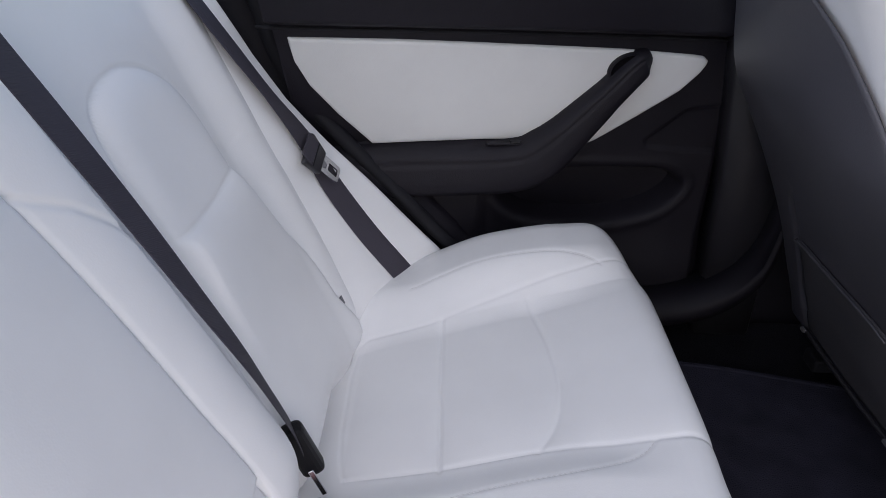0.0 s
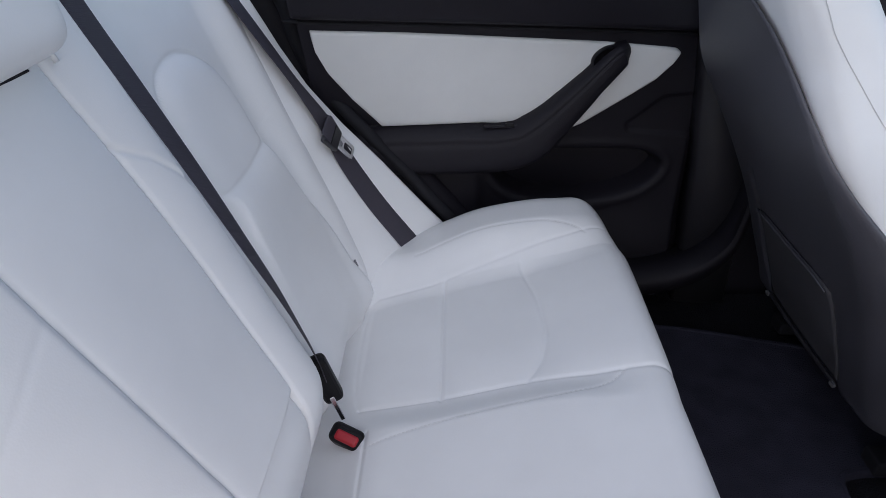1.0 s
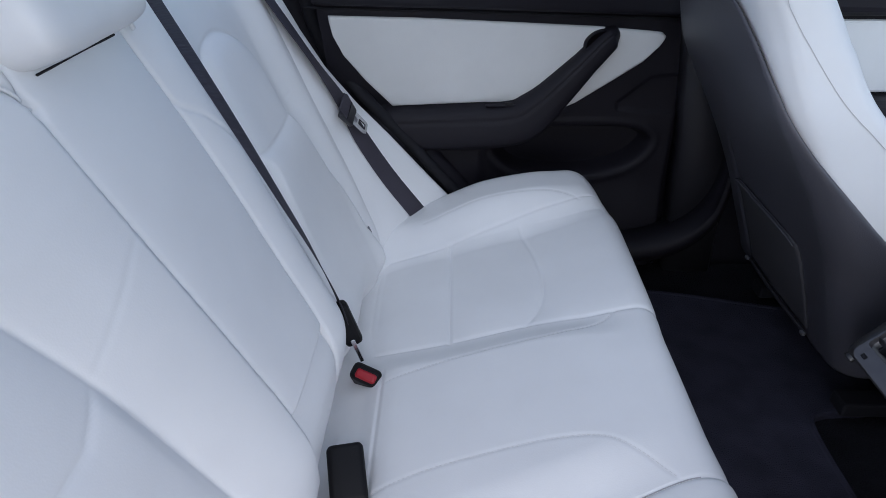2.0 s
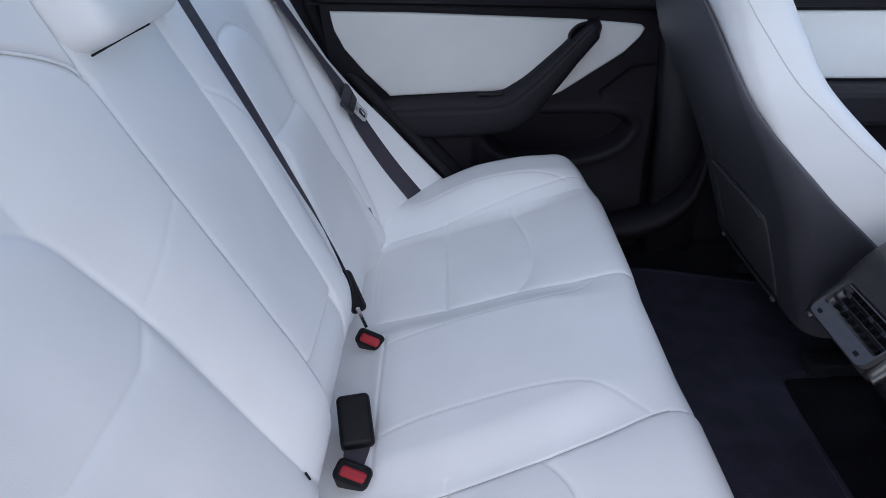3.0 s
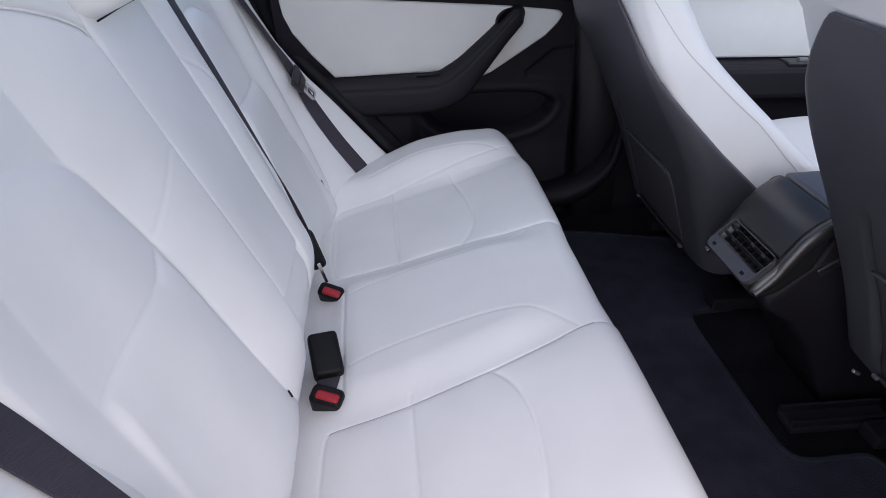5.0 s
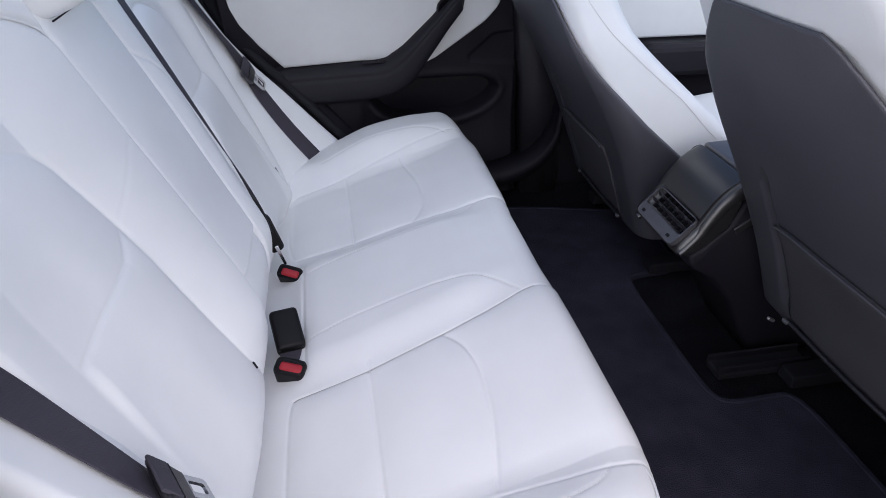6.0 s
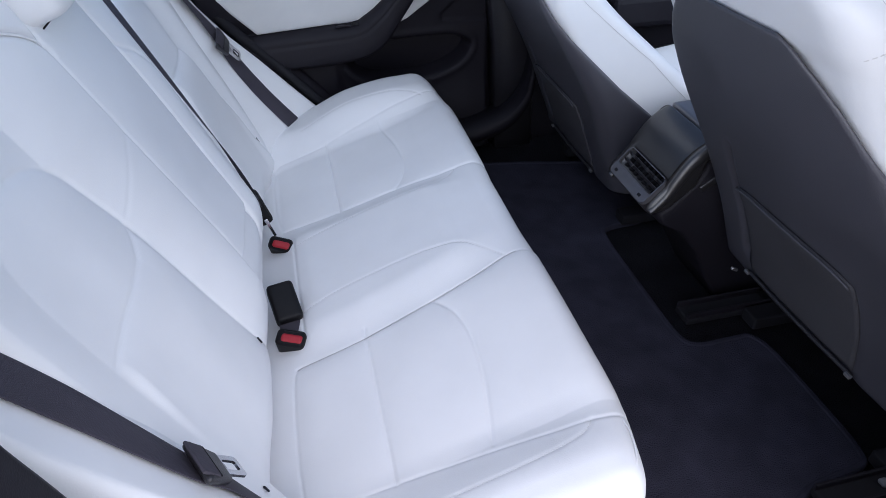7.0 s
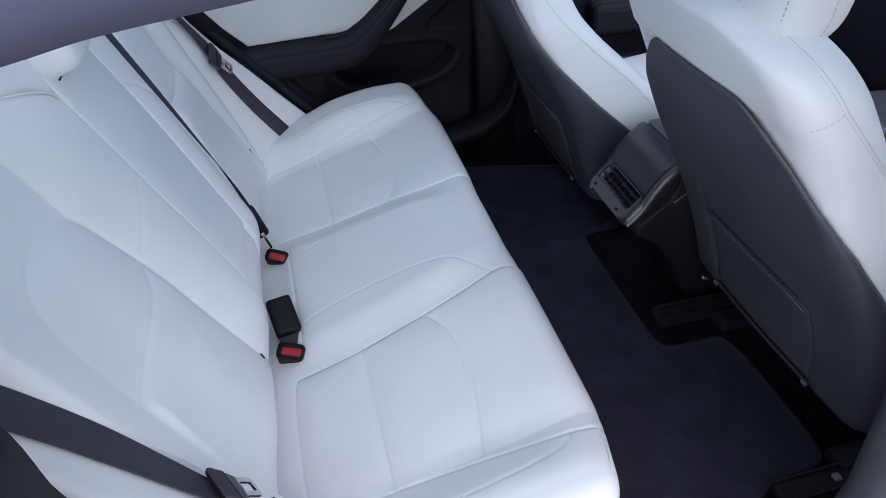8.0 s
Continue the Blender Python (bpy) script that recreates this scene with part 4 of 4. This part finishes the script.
def front_seat(cx, cy, label, hem, foot, lean=0.0, wrap=0.0):
    seat = thing("front_seat", label, "car seat", "front seats", at=(cx + 0.8, cy, 0.05))
    inv = Matrix.Translation((-cx - 0.8, -cy, -0.05))

    def seat_rear(z):
        return float(REAR_LINE(z)) + lean * float(step((z - 0.58) / 0.18))
    zs = np.concatenate([np.linspace(foot + 0.03, 0.80, 50), np.linspace(0.808, 0.872, 18)])
    n = 96
    verts = []
    for z in zs:
        hw, d = float(seat_half(z)), float(seat_depth(z))
        r = min(0.034 if z < 0.7 else 0.042, d / 2 - 0.002)
        full = 2 * (hw - r) + math.pi * r + (d - 2 * r)
        for k in range(n):
            x, y = rrect_at(-full + 2 * full * k / n, hw, d, r)
            crown = 0.010 * math.cos(y / hw * math.pi / 2) * (1 if x < d / 2 else 0)
            under = 0.004 + sunk(y, z, hem, foot) if x < 0.02 and z < 0.78 else 0.0
            verts.append((cx + float(seat_rear(z)) + x - crown + under, cy + y, z))
    top = len(verts)
    # rounded shoulders close over the top
    last = verts[-n:]
    mx = sum(q[0] for q in last) / n
    for sc, dz in ((0.86, 0.007), (0.62, 0.012), (0.3, 0.015), (0.02, 0.016)):
        verts += [(mx + (q[0] - mx) * sc - 0.006, cy + (q[1] - cy) * sc, q[2] + dz) for q in last]
    ob = mesh_ob("backrest", verts, grid_faces(len(zs) + 4, n, wrap=True, flip=True), WHITE, seat, "white leatherette backrest with sewn sides")
    ob.matrix_parent_inverse = inv
    # black shell over the rear, wrapping round the sides lower down
    sz = np.concatenate([np.linspace(foot - 0.012, 0.70, 110), np.linspace(0.705, 0.792, 30)])
    m = 110
    outer, inner = [], []
    for z in sz:
        hw, d = float(seat_half(z)), float(seat_depth(z))
        ln = float(np.interp(z, [0.15, 0.25, 0.35, 0.448, 0.52, 0.556, 0.60, 0.636, 0.68, 0.70, 0.735, 0.762, 0.780, 0.789, 0.792],
                             [0.46, 0.43, 0.376, 0.313, 0.274, 0.256, 0.238, 0.222, 0.193, 0.178, 0.150, 0.121, 0.100, 0.086, 0.078])) + wrap
        for k in range(m):
            a = -ln + 2 * ln * k / (m - 1)
            x, y = rrect_at(a, hw, d, 0.034)
            e = min(1.0, min(k, m - 1 - k) / 3.0, (0.792 - z) / 0.004 + 0.05)
            h = 0.0015 + 0.0045 * math.sqrt(max(0, 1 - (1 - e) ** 2))
            g = min(1.0, max(0.0, (abs(a) - hw + 0.034) / (math.pi / 2 * 0.034))) * math.pi / 2
            gx, gy = -math.cos(g), math.sin(g) * (1 if y > 0 else -1)
            crown = 0.010 * math.cos(y / hw * math.pi / 2) * (1 if x < d / 2 else 0)
            # a sunken field round the pocket
            dish = sunk(y, z, hem, foot) if x < 0.02 else 0.0
            outer.append((cx + float(seat_rear(z)) + x - crown + gx * h + dish, cy + y + gy * h, z))
    f = grid_faces(len(sz), m, flip=False)
    sh = mesh_ob("back_shell", outer, f, BLACK, seat, "black leatherette back shell")
    sh.matrix_parent_inverse = inv
    md = sh.modifiers.new("thick", "SOLIDIFY")
    md.thickness, md.offset = 0.005, -1

    def rear(y, z, o):
        hw = float(seat_half(z))
        return (cx + float(seat_rear(z)) - 0.010 * math.cos(y / hw * math.pi / 2) - 0.007 + sunk(y, z, hem, foot) - o, cy + y, z)
    # map pocket standing a little off the shell
    out = []
    rows, cols = 26, 30
    for i in range(rows):
        t = i / (rows - 1)
        for j in range(cols):
            u = j / (cols - 1) * 2 - 1
            half = 0.134 + 0.006 * math.sin(math.pi * t)
            top = hem - 0.012 * abs(u) ** 5
            z = foot + 0.006 + (top - foot - 0.006) * t
            bulge = 0.006 * (1 - abs(u) ** 6) * (0.4 + 0.6 * t) + 0.003 * t
            if i in (0, rows - 1) or j in (0, cols - 1):
                bulge *= 0.3
            out.append(rear(u * half * (1.0 - 0.05 * (1 - t)), z, 0.002 + 0.6 * bulge))
    mp = mesh_ob("map_pocket", out, grid_faces(rows, cols), POCKETCLOTH, seat, "black map pocket on the seat back")
    mp.matrix_parent_inverse = inv
    md = mp.modifiers.new("thick", "SOLIDIFY")
    md.thickness, md.offset = 0.004, -1
    v, f = tube([rear(u * 0.132, hem - 0.012 * abs(u) ** 5, 0.0082) for u in np.linspace(-1, 1, 40)], 0.0017, 8)
    pt = mesh_ob("pocket_hem", v, f, BLACK, seat, "bound pocket edge")
    pt.matrix_parent_inverse = inv
    v, f = tube([rear(u * 0.132, foot, 0.006) for u in np.linspace(-1, 1, 30)], 0.004, 8)
    pt = mesh_ob("lower_hem", v, f, PLASTIC, seat)
    pt.matrix_parent_inverse = inv
    for u in (-1, 1):
        o = part("hem_clip", box_bm((0.006, 0.012, 0.006), rear(u * 0.13, foot, 0.010), 0.001), SILVER, seat, "small bright clip")
        o.matrix_parent_inverse = inv
    if cy < 0:
        o = part("rail_clip", box_bm((0.016, 0.006, 0.006), (0.911, -0.164, 0.203), 0.001, 1, (0, 30, 0)), SILVER, seat, "small bright clip")
        o.matrix_parent_inverse = inv
    # sewn seam down both sides and over the shoulders
    side_run = ([0.39, 0.50, 0.594, 0.662, 0.72, 0.747, 0.85], [0.79, 0.81, 0.70, 0.52, 0.36, 0.31, 0.40])
    for sg in (-1, 1):
        pts = []
        for z in np.concatenate([np.linspace(0.30, 0.80, 50), np.linspace(0.808, 0.870, 16)]):
            hw, d = float(seat_half(z)), float(seat_depth(z))
            pts.append((cx + float(seat_rear(z)) + d * float(np.interp(z, *side_run) if lean else np.interp(z, [0.4, 0.56, 0.65, 0.73, 0.775, 0.815, 0.85], [0.82, 0.82, 0.82, 0.78, 0.64, 0.52, 0.50])), cy + sg * (hw + 0.0006), z))
        mx = cx + float(seat_rear(0.872)) + float(seat_depth(0.872)) / 2
        pts += [(mx - 0.004, cy + sg * 0.105 * sc, 0.8725 + dz) for sc, dz in ((0.86, 0.007), (0.62, 0.012), (0.3, 0.015), (0.02, 0.016))]
        pts = [tuple(q) for q in catmull(pts, 2)]
        v, f = tube(pts, 0.0005, 6)
        o = mesh_ob("side_seam", v, f, THREAD, seat, "sewn seam")
        o.matrix_parent_inverse = inv
        if not lean:
            st = dashes("stitching", np.array(pts) + np.array((-0.006, 0, 0)), (0, sg, 0), seat, r=0.0004)
            st.matrix_parent_inverse = inv
        cross = []
        for x in np.linspace(0.0, 0.52, 24):
            z = 0.818 - 0.05 * (0.52 - x)
            hw, d = float(seat_half(z)), float(seat_depth(z))
            rx = max(0.0, x) * d
            px, py = rrect_at(hw - 0.042 + math.pi / 2 * 0.042 + rx - 0.042, hw, d, 0.042)
            cross.append((cx + float(seat_rear(z)) + px, cy + sg * (py + 0.0008), z))
        st = dashes("stitching", cross, (0, sg, 0), seat, r=0.0007)
        st.matrix_parent_inverse = inv
    hx, hz = cx + 0.545, 0.955
    hr = cushion_block("headrest", 0.053, 0.128, 0.122, (hx, cy, hz), seat, WHITE, "white padded headrest", 4.0, turn=(0, -6, 0))
    hr.matrix_parent_inverse = inv
    for sg in (-1, 1):
        for dx, mat in ((0.008, THREAD), (-0.040, SEAM)):
            pts = []
            for z in np.linspace(hz - 0.106, hz + 0.106, 30):
                x = hx + dx - 0.105 * (z - hz)
                side = 1 - abs((z - hz) / 0.122) ** 4 - abs(dx / 0.053) ** 4
                pts.append((x, cy + sg * (0.128 * max(0.05, side) ** 0.25 + 0.0006), z))
            st = dashes("stitching", pts, (0, sg, 0), seat, mat, r=0.0007)
            st.parent = hr
    c = cushion_block("seat_cushion", 0.23, 0.215, 0.070, (cx + 1.13, cy, 0.285), seat, WHITE, "white seat cushion", 4.0, turn=(0, -8, 0))
    c.matrix_parent_inverse = inv
    o = part("seat_base", box_bm((0.46, 0.36, 0.17), (cx + 1.20, cy, 0.16), 0.03, 3), RUBBER, seat, "black seat base")
    o.matrix_parent_inverse = inv
    for sg in (-1, 1):
        o = part("seat_rail", box_bm((0.62, 0.045, 0.030), (cx + 1.20, cy + sg * 0.185, 0.052), 0.005, 2), RUBBER, seat, "black steel seat rail")
        o.matrix_parent_inverse = inv
        o = part("rail_leg", box_bm((0.06, 0.03, 0.09), (cx + 1.06, cy + sg * 0.185, 0.10), 0.006, 2), RUBBER, seat)
        o.matrix_parent_inverse = inv
    return seat


front_seat(0.0, 0.438, "white front seat with black back shell and map pocket", 0.367, 0.170, 0.024, -0.010)
front_seat(0.097, -0.351, "white front seat with black back shell beside the doorway", 0.454, 0.246, 0.0, 0.010)


def seat_runner(cx, cy, length, bolt):
    r = thing("seat_runner", "black steel seat runner bolted to the floor", "seat rail", "seat runners", at=(cx, cy, 0.04))
    part("channel", box_bm((length, 0.050, 0.016), (0, 0, 0.004), 0.004, 2), RUBBER, r)
    for k in (-1, 1):
        part("lip", box_bm((length, 0.006, 0.016), (0, k * 0.020, 0.018), 0.002, 2), SOFT, r)
    if bolt:
        part("bolt", box_bm((0.016, 0.016, 0.010), (0.032, 0, 0.018), 0.0048, 4), GREY, r, "steel bolt head")
    return r


seat_runner(0.960, -0.115, 0.20, False)
seat_runner(0.935, -0.568, 0.17, True)


# ---- centre console ----
def console():
    c = thing("center_console", "black center console with rear air vents", "center console", at=(0.95, CY, 0.03))
    inv = Matrix.Translation((-0.95, -CY, -0.03))
    mid, half = 0.018, 0.090

    def slab(outline, layers, dent=None):
        """A closed side outline swept across; each layer is (offset from the middle, inset[, share of the dent])."""
        dent = np.zeros(len(outline)) if dent is None else dent
        p = np.array(outline, float)
        tn = np.roll(p, -1, axis=0) - p
        tn /= np.linalg.norm(tn, axis=1)[:, None] + 1e-9
        edge = np.stack([-tn[:, 1], tn[:, 0]], 1)
        back = np.roll(edge, 1, axis=0)
        nr = (edge + back) / np.maximum(0.5, 1 + np.sum(edge * back, axis=1))[:, None]
        if np.sum(p[:, 0] * np.roll(p[:, 1], -1) - np.roll(p[:, 0], -1) * p[:, 1]) < 0:
            nr = -nr
        vs = [(a + (q[1] + sum(q[2:]) * dn) * u, mid + q[0], b + (q[1] + sum(q[2:]) * dn) * w) for q in layers for (a, b), (u, w), dn in zip(p, nr, dent)]
        k = len(p)
        return vs, grid_faces(len(layers), k, wrap=True) + [tuple(range(k)), tuple(range(len(vs) - 1, len(vs) - 1 - k, -1))]

    def add(nm, made, mat, lb="", smooth=True):
        o = mesh_ob(nm, *made, mat, c, lb, smooth)
        o.matrix_parent_inverse = inv
        return o
    round_off = [(-half, 0.012), (-half + 0.002, 0.006), (-half + 0.006, 0.002), (-half + 0.014, 0.0), (-0.05, 0.0), (0.0, -0.0006), (0.05, 0.0), (half - 0.014, 0.0), (half - 0.006, 0.002), (half - 0.002, 0.006), (half, 0.012)]
    crown = catmull([(0.750, 0.303), (0.753, 0.314), (0.764, 0.330), (0.783, 0.352), (0.797, 0.377), (0.816, 0.406), (0.838, 0.427), (0.862, 0.4405)], 6)
    hood = [tuple(q) for q in crown] + [(0.864, 0.440), (0.864, 0.400), (0.850, 0.345), (0.80, 0.300), (0.775, 0.293), (0.757, 0.296)]
    # the vents' duct sinks into the hood
    hollow = [(-0.0760, 0.0), (-0.0755, 0.0, 1.0), (0.0605, 0.0, 1.0), (0.0610, 0.0)]
    pit = np.array([0.016 if 0.7665 < q[0] < 0.7880 and q[1] > 0.32 else 0.0 for q in hood])
    add("body", slab(hood, round_off[:4] + hollow + round_off[-4:], pit), HOOD, "satin black console hood")
    rest = [(0.8705, 0.385), (0.8705, 0.438), (0.8725, 0.4425), (0.879, 0.4445), (0.95, 0.447), (1.30, 0.447), (1.60, 0.43), (1.60, 0.385)]
    add("armrest_lid", slab(rest, round_off), LID, "black padded armrest lid")
    core = [(0.780, 0.294), (0.80, 0.305), (0.85, 0.355), (0.868, 0.405), (1.60, 0.41), (1.60, 0.03), (0.97, 0.03), (0.93, 0.10), (0.89, 0.175), (0.84, 0.235), (0.79, 0.265)]
    add("lower_body", slab(core, [(-half + 0.001, 0.008), (-half + 0.004, 0.002), (-half + 0.012, 0.0), (half - 0.012, 0.0), (half - 0.004, 0.002), (half - 0.001, 0.008)]), SOFT, "dark flank and foot of the console")
    # a soft rim runs along both edges of the hood and on beside the lid
    rim = catmull([(0.757, 0.302), (0.770, 0.313), (0.790, 0.334), (0.808, 0.366), (0.830, 0.398), (0.862, 0.421), (0.91, 0.429), (1.05, 0.431), (1.55, 0.42)], 6)
    for sg in (-1, 1):
        sec = [(0.011 * math.cos(g), sg * 0.009 * math.sin(g)) for g in np.linspace(0, 2 * math.pi, 14, endpoint=False)]
        tn = np.gradient(rim, axis=0)
        tn /= np.linalg.norm(tn, axis=1)[:, None]
        grow = np.interp(rim[:, 0], [0.75, 0.80, 0.86, 1.0], [0.5, 1.1, 1.4, 1.5])
        vs = [(a - t[1] * q * k, mid + sg * (half - 0.005) + w, b + t[0] * q * k - (0.016 if sg > 0 else 0.0)) for (a, b), t, k in zip(rim, tn, grow) for q, w in sec]
        add("side_rim", (vs, grid_faces(len(rim), 14, wrap=True) + [tuple(range(14)), tuple(range(len(vs) - 1, len(vs) - 15, -1))]), HOOD, "rounded dark rim")
        g = part("grab_notch", box_bm((0.040, 0.007, 0.016), (0.872, mid + sg * (half + 0.001), 0.352), 0.0033, 3, (0, -35, 0)), HOOD, c, "small moulded notch")
        g.matrix_parent_inverse = inv
    # vent panel: lies on the tilted rear face
    m = pose(0.7725, 0.0105, 0.3385, 0, 0, 0) @ pose(0, 0, 0, 0, -46, 0)
    fr = plate_bm(rounded(0.0335, 0.0715, 0.013, 6), 0.010, m @ pose(-0.0045, 0, 0.004), rounded(0.0205, 0.0685, 0.006, 6, 0.0110))
    f = part("vent_frame", fr, VENT_TRIM, c, "satin silver vent surround")
    f.matrix_parent_inverse = inv
    k = part("vent_duct", box_bm((0.040, 0.137, 0.003), (0, 0, 0), 0.001, 1), RUBBER, c, "dark vent opening")
    k.matrix_world = m @ pose(0.008, 0, -0.0120)
    for y in (-0.055, -0.036, -0.018, 0.0, 0.018, 0.036, 0.055):
        w = part("vent_vane", box_bm((0.038, 0.002, 0.012), (0, 0, 0), 0.0008, 1), RUBBER, c)
        w.matrix_world = m @ pose(0.009, y, -0.0050)
    for q in (0.001, 0.016):
        w = part("vent_slat", box_bm((0.0022, 0.135, 0.011), (0, 0, 0), 0.0008, 1, (0, 30, 0)), PLASTIC, c)
        w.matrix_world = m @ pose(q, 0, 0.003)
    for q, y in ((0.016, -0.046), (0.016, -0.012), (0.016, 0.046), (0.001, 0.030)):
        w = part("vent_tab", box_bm((0.006, 0.011, 0.008), (0, 0, 0), 0.002, 2), PLASTIC, c, "small vent slider")
        w.matrix_world = m @ pose(q, y, 0.007)
    for y in (-0.048, 0.052):
        w = part("usb_port", box_bm((0.006, 0.010, 0.003), (0, 0, 0), 0.001, 1), RUBBER, c, "small dark socket")
        w.matrix_world = m @ pose(-0.028, y, 0.0088)
    for q in c.children:
        if q.matrix_parent_inverse == Matrix.Identity(4):
            q.matrix_parent_inverse = inv
    return c


console()


# ---- floor mat ----
def floor_mat(outline, name):
    p = np.array(outline, float)
    for _ in range(3):
        q = np.roll(p, -1, axis=0)
        p = np.stack([0.75 * p + 0.25 * q, 0.25 * p + 0.75 * q], 1).reshape(-1, 2)
    bm = bmesh.new()
    cen = p.mean(axis=0)
    t = np.roll(p, -1, axis=0) - np.roll(p, 1, axis=0)
    nrm = np.stack([t[:, 1], -t[:, 0]], 1)
    nrm /= np.linalg.norm(nrm, axis=1)[:, None] + 1e-9
    rings = []
    for ins, z in ((0, 0.026), (0.0, 0.038), (-0.003, 0.042), (-0.010, 0.042), (-0.013, 0.040)):
        rings.append([bm.verts.new((*(a + ins * b), z)) for a, b in zip(p, nrm)])
    n = len(p)
    for a, b in zip(rings[:-1], rings[1:]):
        for i in range(n):
            bm.faces.new((a[i], a[(i + 1) % n], b[(i + 1) % n], b[i]))
    top = bm.faces.new(rings[-1])
    bmesh.ops.triangulate(bm, faces=[top])
    return tagged(part(name, bm, MAT, None), "black carpet floor mat with bound edge", "floor mat")


floor_mat([(0.40, -0.60), (0.80, -0.575), (0.86, -0.540), (0.965, -0.532), (0.998, -0.515), (1.0, -0.36), (0.995, -0.192), (0.92, -0.192), (0.850, -0.196), (0.828, -0.17), (0.830, 0.0), (0.830, 0.20),
           (0.85, 0.24), (0.99, 0.24), (1.0, 0.40), (0.99, 0.55), (0.86, 0.58), (0.66, 0.63), (0.40, 0.64)], "floor_mat")


# ---- small pieces belong to the part that carries them ----
def nest(kind, carrier, names):
    for ob in [o for o in scene.objects if o.parent is None and o.name.split(".")[0] == kind]:
        holder = [c for c in ob.children if c.name.split(".")[0] == carrier]
        if not holder:
            continue
        for c in list(ob.children):
            if c.name.split(".")[0] in names:
                c.parent = holder[0]
                c.matrix_parent_inverse = holder[0].matrix_basis.inverted()


nest("seat_belt", "tongue_cover", ("tongue_plate", "tongue_grip", "webbing_fold"))
nest("seat_belt", "anchor_cover", ("anchor_plate",))
nest("belt_buckle", "housing", ("release_button", "slot", "strap"))
nest("front_seat", "map_pocket", ("pocket_hem", "lower_hem", "hem_clip"))
nest("front_seat", "backrest", ("side_seam", "stitching"))
nest("center_console", "vent_frame", ("vent_duct", "vent_slat", "vent_vane", "vent_tab", "usb_port"))
nest("rear_door", "switch_plate", ("window_switch",))
nest("front_door", "switch_plate", ("window_switch",))
nest("rear_bench_seat", "middle_headrest", ("headrest_slot",))
